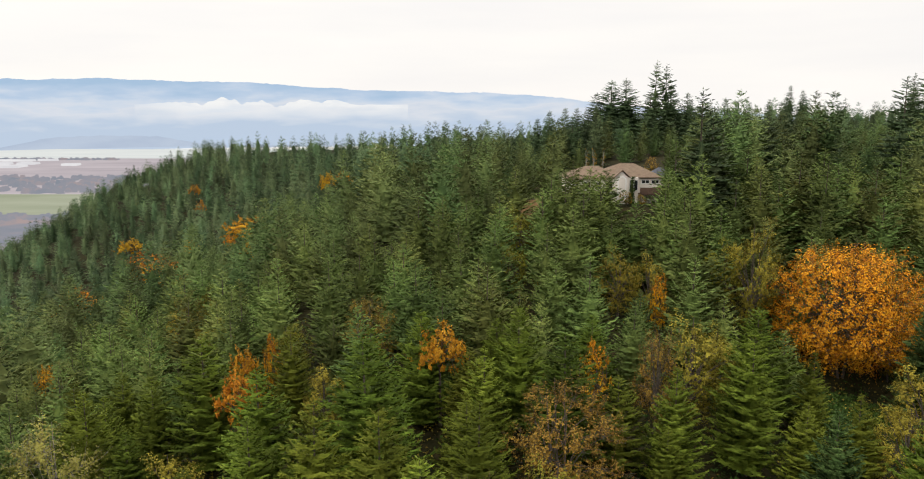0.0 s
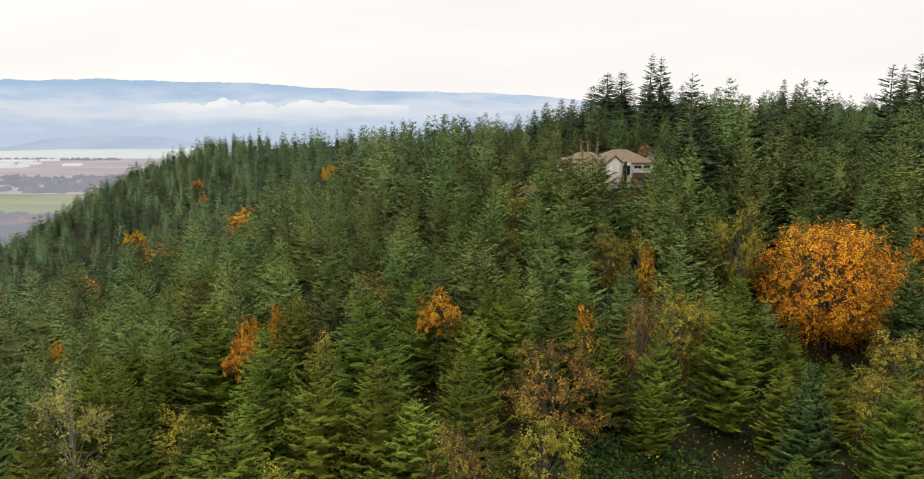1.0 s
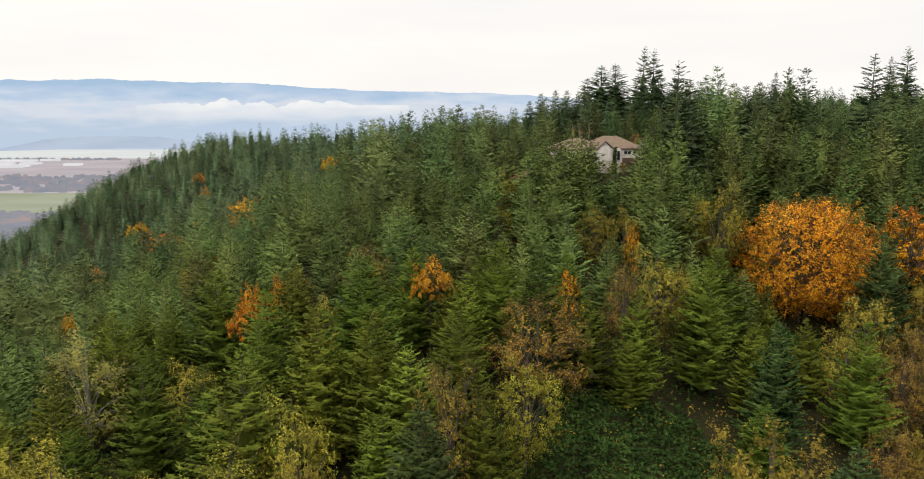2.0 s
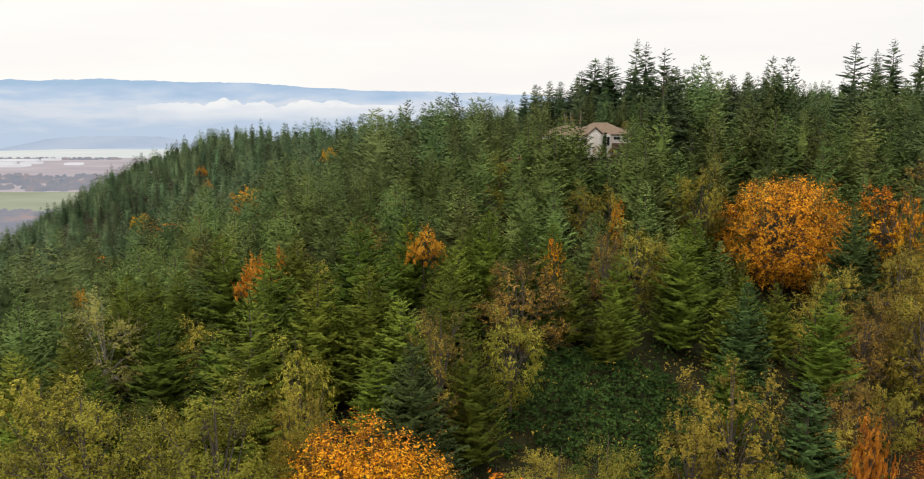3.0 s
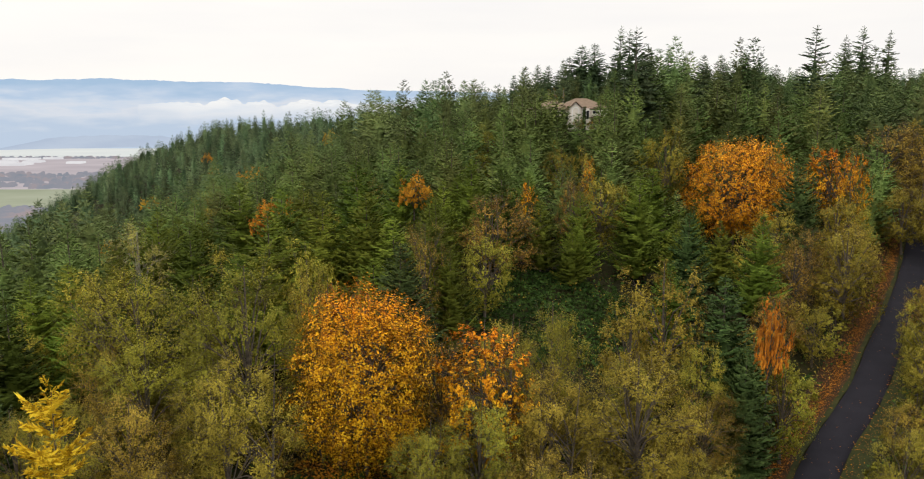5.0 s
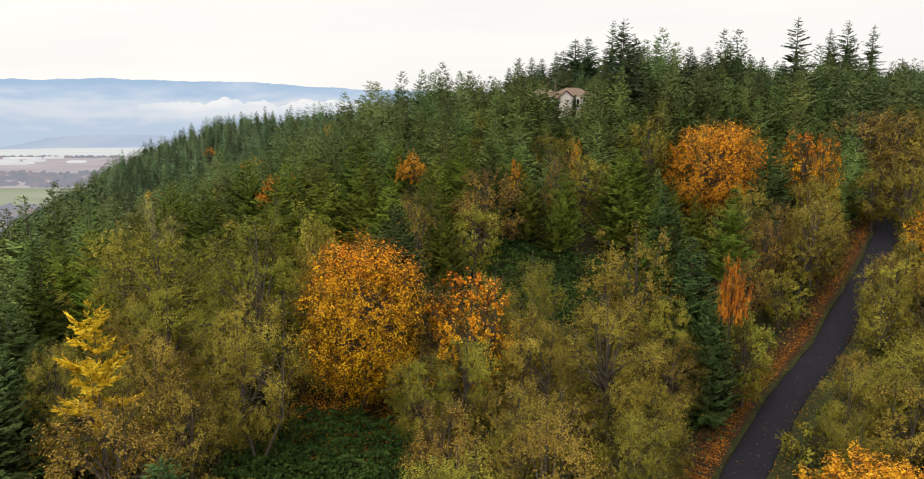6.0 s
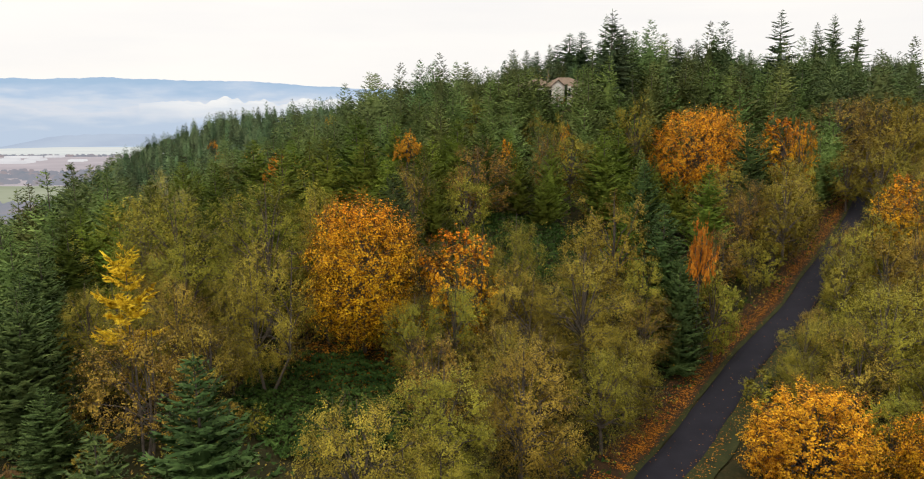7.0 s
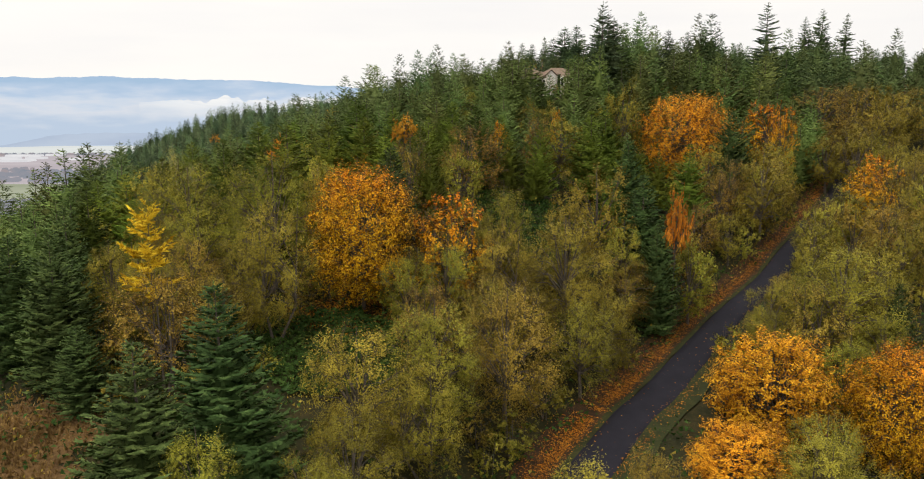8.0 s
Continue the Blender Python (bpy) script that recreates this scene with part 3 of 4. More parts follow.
    for t in range(tiers):
        s = t / tiers * 0.62
        low, lift = height * (bare + (1 - bare) * s), height * (1 - bare) * (0.62 / tiers) * 1.7
        reach = radius * core * (1 - s) ** power * min(1.0, 0.75 + 2.0 * s)
        ring = []
        for k in range(sides):
            a = 6.283 * (k + r.uniform(-0.25, 0.25)) / sides
            q = reach * (r.uniform(0.95, 1.2) if k % 2 else r.uniform(0.55, 0.8))
            ring.append((q * math.cos(a), q * math.sin(a), low + r.uniform(-0.03, 0.01) * height))
        ring = np.array(ring)
        tri = np.stack([ring, np.roll(ring, -1, 0), np.tile((0, 0, min(low + lift, height * 0.975)), (sides, 1))], 1)
        pieces.append(face_out(tri, tri.mean(1) * np.array((1, 1, 0)) * (1 / (reach + 0.1)) + np.array((0, 0, 0.1)), 0.4))
    return join(pieces)


def leaves_at(r, centres, size, flat=0.5, corners=4, outward=None):
    """Leaves of about that size, facing every way, more of them upwards: diamonds, or three-cornered where small."""
    n = len(centres)
    nrm = r.normal(size=(n, 3))
    nrm[:, 2] += flat * 2
    if outward is not None:
        nrm = nrm * 0.45 + outward * 1.3
    nrm /= np.linalg.norm(nrm, axis=1)[:, None]
    u = np.cross(nrm, r.normal(size=(n, 3)))
    u /= np.linalg.norm(u, axis=1)[:, None]
    v = np.cross(nrm, u)
    s = (size * r.uniform(0.6, 1.4, n))[:, None]
    if corners == 3:
        leaf = np.stack([centres - u * s, centres - v * s * 0.75 + u * s * 0.3, centres + u * s * 0.7 + v * s * 0.75], 1)
    else:
        leaf = np.stack([centres - u * s, centres - v * s * 0.62, centres + u * s, centres + v * s * 0.62], 1)
    if outward is None:
        return leaf.reshape(-1, 3), np.arange(corners * n).reshape(-1, corners)
    return face_out(leaf, outward + np.array((0, 0, 0.35)), 0.9)


def broadleaf(r, height, radius, lobes, leaves, size, trunk_share=0.22, stems=1, base_low=0.05, twigs=0, corners=4, spread=0.29, inner=0.45, apart=0.30, square=2.0, per_twig=16, brush=0.5, bare=0.15):
    """Wood and leaves of a round-crowned tree: limbs run to the lobes of an uneven crown that reaches low, leaves sit along twigs."""
    wood, spots, sizes, outs = [], [], [], []
    mid = height * (0.42 + base_low * 0.5)
    centres = []
    for i in range(lobes):
        for _ in range(40):
            d = r.normal(size=3)
            d /= (math.hypot(d[0], d[1]) ** square + abs(d[2]) ** square) ** (1 / square)
            q = r.uniform(inner, 0.80)
            up = (height * 0.93 - mid) if d[2] > 0 else (mid - height * base_low)
            c = np.array((d[0] * radius * q, d[1] * radius * q, mid + d[2] * up * q * 1.08))
            if all(np.linalg.norm(c - o) > radius * apart for o in centres):
                break
        centres.append(c)
    fork = height * trunk_share
    girth = height * 0.016 / math.sqrt(stems)
    tops = []
    for k in range(stems):
        foot = np.array((r.uniform(-0.4, 0.4) * (stems > 1), r.uniform(-0.4, 0.4) * (stems > 1), -0.6))
        lean = np.array((r.normal() * 0.06, r.normal() * 0.06, 1)) if stems == 1 else np.array((r.normal() * 0.3, r.normal() * 0.3, 1))
        top = foot + lean * (fork + 0.6)
        crest = np.array((top[0] * 1.3, top[1] * 1.3, height * 0.86))
        wood.append(tube([foot, foot * 0.5 + top * 0.5, top, top * 0.45 + crest * 0.55, crest], [girth * 1.35, girth * 1.05, girth * 0.9, girth * 0.5, girth * 0.12], 6))
        tops.append((top, crest))
    per = max(2, leaves // (lobes * per_twig))
    for c in centres:
        top, crest = tops[r.integers(len(tops))]
        q = r.uniform(0, 0.6) * max(0.0, min(1.0, (c[2] - fork) / (height - fork)))
        a = top * (1 - q) + crest * q
        m = a * 0.5 + c * 0.5 + np.array((0, 0, 0.05 * height)) + r.normal(size=3) * 0.03 * radius
        wood.append(tube([a, m, c], [girth * 0.45, girth * 0.28, girth * 0.10], 4))
        lob = radius * spread * r.uniform(0.8, 1.2)
        away = c - np.array((0, 0, mid))
        away /= np.linalg.norm(away) + 1e-6
        # twigs of the lobe fan outwards and a little upwards
        d = r.normal(size=(per, 3))
        d /= np.linalg.norm(d, axis=1)[:, None]
        way = d + away * 0.45 + np.array((0, 0, brush))
        way /= np.linalg.norm(way, axis=1)[:, None]
        start = c + d * (lob * r.uniform(0.05, 0.75, per) ** 0.7)[:, None]
        long = lob * r.uniform(0.35, 0.85, per)
        for k in range(min(per, 4 + twigs)):
            e = start[k] + way[k] * long[k] * (1 + bare)
            wood.append(tube([m * 0.3 + c * 0.7, start[k], e], [girth * 0.10, girth * 0.06, 0.010], 3))
        u = r.uniform(0.0, 1.0, (per, per_twig)) ** 0.8
        pts = start[:, None] + way[:, None] * (u * long[:, None])[..., None] + r.normal(size=(per, per_twig, 3)) * lob * 0.085
        pts = pts.reshape(-1, 3)
        spots.append(pts)
        q = np.minimum(np.linalg.norm(pts - c, axis=1) / (lob * 1.1), 1)
        sizes.append(size * (1.65 - 0.75 * q))
        outs.append((pts - c) / (lob + 0.1) * 0.75 + away * 0.55)
    pts = np.vstack(spots)
    keep = pts[:, 2] > 0.1
    sizes, outs, pts = np.concatenate(sizes)[keep], np.vstack(outs)[keep], pts[keep]
    stretch = height / np.percentile(pts[:, 2], 99.6)
    pts[:, 2] *= stretch
    wv, wf = join(wood)
    wv[:, 2] *= stretch
    return (wv, wf), leaves_at(r, pts, sizes, corners=corners, outward=outs)


def trunk_mesh(r, height, girth):
    bend = r.normal(size=2) * height * 0.008
    pts = [(0, 0, -0.5), (bend[0], bend[1], height * 0.3), (0, 0, height * 0.65), (0, 0, height * 0.97)]
    return tube(pts, [girth * 1.25, girth * 0.9, girth * 0.5, 0.02], 7)


TEMPLATES = {}


def template(kind, height, wood, leaf, wood_mat, leaf_mat):
    TEMPLATES.setdefault(kind, []).append((height, mesh_of(kind + "_trunk", *wood, wood_mat, True), mesh_of(kind + "_crown", *leaf[:2], leaf_mat, normals=leaf[2])))


def conifer_template(kind, height, radius, whorls, per, nodes, mat, **kw):
    template(kind, height, trunk_mesh(rng, height, height * 0.012), conifer_crown(rng, height, radius, whorls, per, nodes, **kw), M_BARK, mat)


for k in range(6):
    size = ((5.4, 5.9, 5.0, 5.6, 6.1, 5.2)[k], (28, 27, 29, 26, 25, 28)[k])
    slope = (0.74, 0.82, 0.78, 0.72, 0.76, 0.84)[k]
    conifer_template("fir", 17, *size, 9, 0.27, M_FIR, ragged=0.16 + 0.03 * (k % 3), power=slope, upturn=0.5, comb=0.24, core=0.34, tiers=7, feather=2, longest=0.72, droop=-0.10)
    if k < 4:
        conifer_template("fir_far", 17, size[0], 22, 8, 0.50, M_FIR_SLOPE_HAZED, ragged=0.16 + 0.03 * (k % 3), power=slope, upturn=0.5, comb=0.28, core=0.40, tiers=7, feather=1, longest=0.95, droop=-0.10, fat=1.1)
for k in range(3):
    conifer_template("blue_fir", 15, (5.2, 4.8, 5.6)[k], 34, 11, 0.21, M_FIR_BLUE, ragged=0.16, power=0.78, bare=0.02, comb=0.20, core=0.34, tiers=7, feather=1, longest=0.62, upturn=0.5, droop=0.2, fat=1.05)
for k in range(3):
    conifer_template("old_fir", 30, (6.4, 5.8, 7.0)[k], (36, 34, 36)[k], 11, 0.5, M_FIR_OLD_HAZED, ragged=0.20, power=0.68, bare=0.06, fat=1.6, comb=0.26, upturn=0.4, core=0.45, tiers=11, feather=1, longest=1.2, droop=0.5)
for k in range(2):
    conifer_template("ragged_fir", 30, (6.4, 5.8)[k], (26, 28)[k], 6, 0.40, M_FIR_OLD_HAZED, ragged=0.40, power=0.80, fat=1.4, bare=0.10, comb=0.30, upturn=0.25, core=0.2, tiers=12, feather=2, longest=1.1, droop=0.6)

BROAD = (("alder", 13, 5.4, 34, 26000, 0.066, M_ALDER, dict(twigs=5, corners=3, inner=0.48, spread=0.25, square=2.3, brush=0.35)),
         ("alder", 13, 4.9, 30, 24000, 0.066, M_ALDER, dict(twigs=5, stems=2, corners=3, inner=0.48, spread=0.25, square=2.3, brush=0.35)),
         ("alder", 13, 5.8, 36, 28000, 0.066, M_ALDER, dict(twigs=6, corners=3, inner=0.48, spread=0.25, square=2.3, brush=0.35)),
         ("green_alder", 13, 5.2, 32, 25000, 0.066, M_ALDER_GREEN, dict(twigs=5, corners=3, inner=0.48, spread=0.25, square=2.3, brush=0.35)),
         ("green_alder", 13, 4.8, 28, 23000, 0.066, M_ALDER_GREEN, dict(twigs=5, corners=3, inner=0.48, spread=0.25, square=2.3, brush=0.35)),
         ("alder_far", 13, 5.4, 32, 8000, 0.118, M_ALDER, dict(twigs=-2, corners=3, inner=0.48, spread=0.25, square=2.3, brush=0.35, per_twig=12)),
         ("alder_far", 13, 4.9, 28, 7400, 0.118, M_ALDER, dict(twigs=-2, corners=3, inner=0.48, spread=0.25, square=2.3, brush=0.35, per_twig=12)),
         ("green_alder_far", 13, 5.0, 30, 7600, 0.118, M_ALDER_GREEN, dict(twigs=-2, corners=3, inner=0.48, spread=0.25, square=2.3, brush=0.35, per_twig=12)),
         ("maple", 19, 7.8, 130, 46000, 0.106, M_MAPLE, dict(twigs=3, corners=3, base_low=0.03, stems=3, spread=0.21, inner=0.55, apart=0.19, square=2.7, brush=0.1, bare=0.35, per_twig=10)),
         ("maple", 19, 7.9, 110, 30000, 0.135, M_MAPLE_ORANGE, dict(twigs=2, corners=3, base_low=0.03, stems=2, spread=0.22, inner=0.5, apart=0.22, square=2.4, brush=0.3, bare=0.3, per_twig=12)),
         ("maple", 19, 11.6, 190, 44000, 0.125, M_MAPLE_ORANGE, dict(twigs=2, corners=3, base_low=0.03, stems=3, spread=0.15, inner=0.5, apart=0.16, square=2.4, brush=0.3, bare=0.3, per_twig=10)),
         )
BROAD_SMALL = (("red_maple", 12, 4.6, 26, 3200, 0.18, M_MAPLE_RED, dict(twigs=3, corners=3, base_low=0.62, trunk_share=0.55)),
         ("yellow_maple", 11, 4.4, 50, 8000, 0.10, M_MAPLE, dict(twigs=4, stems=2, corners=3, spread=0.22, apart=0.24, bare=0.5)),
         ("russet_alder", 14, 4.8, 32, 10000, 0.085, M_RUSSET, dict(twigs=10, corners=3, brush=0.8, bare=0.3)),
         ("russet_alder", 12, 4.8, 30, 9000, 0.085, M_RUSSET, dict(twigs=10, stems=3, corners=3, brush=0.8, bare=0.3)),
         ("shrub", 5, 2.8, 14, 1600, 0.12, M_ALDER, dict(twigs=0, stems=3, corners=3, per_twig=10)),
         ("shrub", 5, 2.6, 13, 1500, 0.12, M_ALDER_GREEN, dict(twigs=0, stems=3, corners=3, per_twig=10)),
         ("shrub", 5, 2.6, 13, 1700, 0.11, M_RUSSET, dict(twigs=1, stems=3, corners=3, per_twig=10)),
         ("lichen_tree", 14, 5.6, 32, 8000, 0.11, M_LICHEN, dict(twigs=10, stems=2, corners=3, brush=0.7)))
for kind, h, rad, lobes, count, size, mat, kw in BROAD + BROAD_SMALL:
    wood, leaf = broadleaf(rng, h, rad, lobes, count, size, **kw)
    template(kind, h, wood, leaf, M_PALE_BARK if kind == "lichen_tree" else M_BARK, mat)
template("yellow_conifer", 12, trunk_mesh(rng, 12, 0.14), conifer_crown(rng, 12, 3.9, 10, 5, 0.22, ragged=0.45, power=0.7, bare=0.52, fat=0.9, comb=0.3, core=0.0, feather=2, longest=0.8), M_BARK, M_YELLOW)

NAMES = {"fir": ("fir_tree", "green young Douglas fir in the hillside wood", "conifer", "firs on the hillside"),
         "blue_fir": ("fir_tree", "full dark blue-green fir with boughs to the ground", "conifer", "broad firs by the clearing"),
         "old_fir": ("tall_fir_tree", "tall dark old fir with ragged boughs above the wood", "conifer", "tall firs on the ridge"),
         "ragged_fir": ("tall_fir_tree", "tall old fir with sparse wind-worn boughs against the sky", "conifer", "tall firs on the ridge"),
         "alder": ("alder_tree", "round olive-yellow alder in thinning autumn leaf", "tree", "alders near the lane"),
         "green_alder": ("alder_tree", "round yellow-green alder still in leaf", "tree", "alders near the lane"),
         "maple": ("maple_tree", "large round maple in bright orange autumn leaf", "tree", "large maples"),
         "red_maple": ("maple_tree", "small red-orange maple among dark firs", "tree", "small maples"),
         "yellow_maple": ("maple_tree", "small golden yellow maple with bare twigs showing", "tree", "small maples"),
         "russet_alder": ("alder_tree", "thin brown alder with bare twigs and few leaves", "tree", "brown alders"),
         "shrub": ("shrub", "low olive-brown shrub in autumn leaf", "shrub", "shrubs by the lane"),
         "lichen_tree": ("lichen_tree", "bare tree hung with pale green lichen", "tree", ""),
         "yellow_conifer": ("larch_tree", "bright golden yellow larch among the alders", "conifer", "larches")}
PLACED = []


def plant(kind, x, y, height, girth=1.0, which=None, turn=None, label=""):
    """One tree of the kind: an empty at its foot with trunk and crown."""
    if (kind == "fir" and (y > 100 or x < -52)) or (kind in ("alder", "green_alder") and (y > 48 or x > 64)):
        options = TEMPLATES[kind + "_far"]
        which = None
    else:
        options = TEMPLATES[kind]
    h0, trunk, crown = options[int(rng.integers(len(options))) if which is None else which]
    name, text, category, group = NAMES[kind]
    tree = new(name)
    s = height / h0
    a = rng.uniform(0, 360) if turn is None else turn
    tree.matrix_world = pose(x, y, ground(x, y) - 0.1, rng.uniform(-1.5, 1.5), rng.uniform(-1.5, 1.5), a) @ Matrix.Diagonal((s * girth, s * girth, s, 1))
    tagged(tree, label or text, category, group)
    part("trunk", trunk, None, tree)
    part("crown", crown, None, tree)
    PLACED.append((x, y))
    return tree


def to_top(kind, rows, label=""):
    """Trees given by place, height of the tip above sea-level zero, and crown width against the usual."""
    for x, y, top, girth in rows:
        plant(kind, x, y, max(top - ground(x, y), 4.0), girth, label=label)


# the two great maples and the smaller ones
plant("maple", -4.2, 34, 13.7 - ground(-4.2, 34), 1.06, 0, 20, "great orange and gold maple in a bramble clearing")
plant("maple", 64.8, 124.5, 24.0 - ground(64.8, 124.5), 1.03, 2, 70, "great orange maple at the edge of the fir wood")
plant("maple", 45.4, 17.5, -4.4 - ground(45.4, 17.5), 1.3, 1, 10, "orange and gold maple across the lane")
plant("maple", 36, 1, -8.4 - ground(36, 1), 1.7, 1, 60, "low russet-orange maple across the lane")
plant("maple", 58.5, 14.5, -5.2 - ground(58.5, 14.5), 1.1, 0, 130, "golden maple across the lane")
to_top("yellow_maple", ((8.2, 33, 9.9, 0.95), (86, 77, 8.5, 1.1), (93, 88, 11.5, 1.1), (86.8, 119.7, 21.4, 0.5), (86, 130, 22, 1.05)))
to_top("red_maple", ((41.5, 47.4, 9.2, 0.27), (-77.5, 272, 8.0, 1.35), (-62, 216, 8.5, 0.55), (-152.4, 344, -13, 1.2), (-46.8, 300.4, 22, 0.7), (-52, 297, 21.5, 0.7), (-2.8, 94, 19.8, 0.7), (-30.1, 100.6, 14.5, 0.5), (-27, 87.7, 15.6, 0.6),
                     (-74, 129, 1.8, 0.45), (-146.5, 414.6, 5.0, 0.7), (-108, 298.4, -5.5, 0.7), (-131, 378, 0.5, 0.6), (-90, 290, -2, 0.7)))
to_top("yellow_maple", ((-116.3, 276.4, -7, 1.5), (-92.9, 238.7, -2.5, 0.9), (-134.6, 258.5, -16.5, 1.3), (17, 91.5, 18.2, 0.5), (32.1, 120, 20.3, 0.4), (-27.6, 106.4, 14.5, 0.35)))
to_top("yellow_conifer", ((-24.8, 14.6, 11.0, 0.5),))
to_top("lichen_tree", ((-45.2, 77.9, 13.6, 1.0),))
to_top("russet_alder", ((11.4, 77, 18.4, 1.2), (-14.5, 115, 18, 1.0), (-22.5, 11, 4.6, 1.15), (108, 148, 26.5, 1.5), (119, 152, 27, 1.4), (0.6, 57.8, 16.3, 0.75), (52, 70, 4, 1.1), (60, 84, 8, 1.2), (24.6, 92, 19, 0.7), (64, 89, 11, 0.9)))
to_top("green_alder", ((-17, 37.3, 15.3, 1.0), (15, 38, 10.3, 0.75), (45, 50, 1.6, 0.8), (6.5, 6, 1.8, 1.1), (-9.5, -14.7, -2, 0.9), (29.8, 95, 20.9, 0.95), (49.9, 126.3, 28.5, 0.65), (-13, 52.5, 15.9, 0.6)))
to_top("alder", ((-30.2, 43, 13.6, 1.1), (0, -1, 2.0, 1.0), (14, 12.5, 2, 1.0), (23, 33, 6.9, 1.15), (30.8, 52.8, 12.2, 0.85), (55, 88, 10.4, 1.1), (61.5, 95.5, 13.4, 1.0), (101, 111, 16, 1.1), (98, 119, 14.5, 1.1), (-13.6, 23.7, 10.2, 0.9), (26, 50, 8.2, 0.9), (69, 84.5, 12, 1.0),
                 (25, -8, -6.6, 0.7), (61.5, 34.8, 2.8, 1.2), (59, 48, -4, 1.0), (84, 115.8, 13.3, 1.0), (77.5, 107, 13.5, 1.0), (-37.4, 49.8, 12.1, 0.9), (-12, 46, 12.4, 0.7), (14.4, 31.5, 6.2, 0.95), (106, 127, 17.5, 1.1), (117, 136, 20, 1.2), (124, 143, 23, 1.2), (130, 151, 25, 1.2), (137, 158, 27, 1.2), (128, 162, 28, 1.1), (140, 148, 22, 1.2)))
to_top("blue_fir", ((-35, 14, 7.5, 0.9), (-43, 33, 9, 0.9), (-38, 20, 7.5, 1.0), (-45, 22, 6.5, 1.0), (67, 31, -1.6, 0.7), (-10.6, -5.3, 7.3, 1.05), (-29.6, 7.7, -0.3, 1.1), (-14.6, -13.2, 4.8, 1.1), (40.1, 76.9, 15.3, 0.8), (70, 109, 20.6, 0.85), (-2, 49.5, 15.6, 0.9), (38.6, 46, 4.0, 0.75), (37.6, 51, 11.2, 0.95)))
to_top("fir", ((-10, 77, 23.4, 1.1), (-18, 54, 19.1, 1.1), (4.2, 57, 13.5, 0.85), (23, 79.5, 12, 1.0), (24, 102.5, 20.8, 1), (3.4, 105, 25.6, 1), (18.5, 108, 26, 1), (-14.5, 68.5, 19.7, 0.9), (-5.4, 95, 21.4, 0.9), (0, 121.7, 24.8, 1), (7.3, 92.2, 22.6, 0.9), (24.4, 82.3, 18, 0.9),
               (38.4, 124.4, 33.5, 1), (-66, 78, 13.8, 0.9), (-60, 76, 15, 0.9), (-54, 74, 14, 0.9), (-72, 82, 11, 0.9), (-80, 91.6, 9, 0.9), (-59.4, 85, 13.1, 0.9), (-30.7, 61.7, 16.4, 1)))
to_top("fir", ((14.6, 128, 27.7, 1), (19.6, 133, 30.5, 1.1), (-22, 124, 22.5, 1), (35.3, 88, 20.7, 1), (44, 156, 40.5, 0.9), (-34, 137, 19.7, 1), (-16.2, 138, 23.8, 1), (1.1, 153.6, 29.6, 1), (27, 136, 28.8, 0.9), (32.2, 141, 29.8, 1.1), (26.4, 142.5, 35, 1.0), (36.8, 138, 34, 0.9), (41.5, 140, 34.5, 0.9), (40, 147, 35.5, 0.9), (20, 146, 35, 1.15), (24.3, 145, 35.6, 1.15), (28.3, 147, 35.2, 1.05), (22.5, 139, 33.5, 1.1), (18, 151, 34.5, 1.1), (15.5, 144, 32, 0.9), (47, 150, 38, 0.9)))
to_top("fir", ((32.9, 171.0, 31.8, 1.35), (29.4, 170.2, 31.2, 1.3), (25.4, 168.6, 32.6, 1.1), (21, 166, 33.5, 1.1), (47.5, 165, 35.5, 0.9), (24.3, 210.4, 39.3, 0.9), (52, 192, 38.5, 0.7)))
to_top("old_fir", ((55, 284, 56.5, 1.9), (60, 281, 57, 1.9), (50, 287, 52, 1.8), (77, 284, 55, 1.6), (33, 247, 46.5, 1.2), (28.5, 250, 45.5, 1.2), (38, 252, 46.5, 1.2), (42, 254, 45, 1.2), (46, 257, 44.5, 1.2), (24.5, 252, 43, 1.2), (35.5, 245, 44, 1.2), (82, 280, 52, 1.5), (66, 270, 52, 1.8)), "tall dense fir on the ridge crown")
to_top("ragged_fir", ((68, 274, 63, 1.0), (73, 276, 62, 1.0), (49.6, 158, 51, 1.15), (107.8, 187.5, 54.5, 1.15), (163, 270, 62.5, 1.1), (151, 259, 58, 1.1), (172, 268, 60.5, 1.1)))
to_top("old_fir", ((53.5, 163, 47, 1.3), (69.3, 204.5, 49.5, 1.2), (78, 195, 46.5, 1.2), (40.8, 233, 47.8, 0.8), (156, 266, 54, 1.5), (166, 274, 54, 1.5),
                   (140, 330, 56, 1.1), (150, 340, 54, 1.1), (128, 320, 50, 1.1), (78, 262, 49, 1.3), (84, 236, 49, 1.2), (92, 221, 48.5, 1.2)))

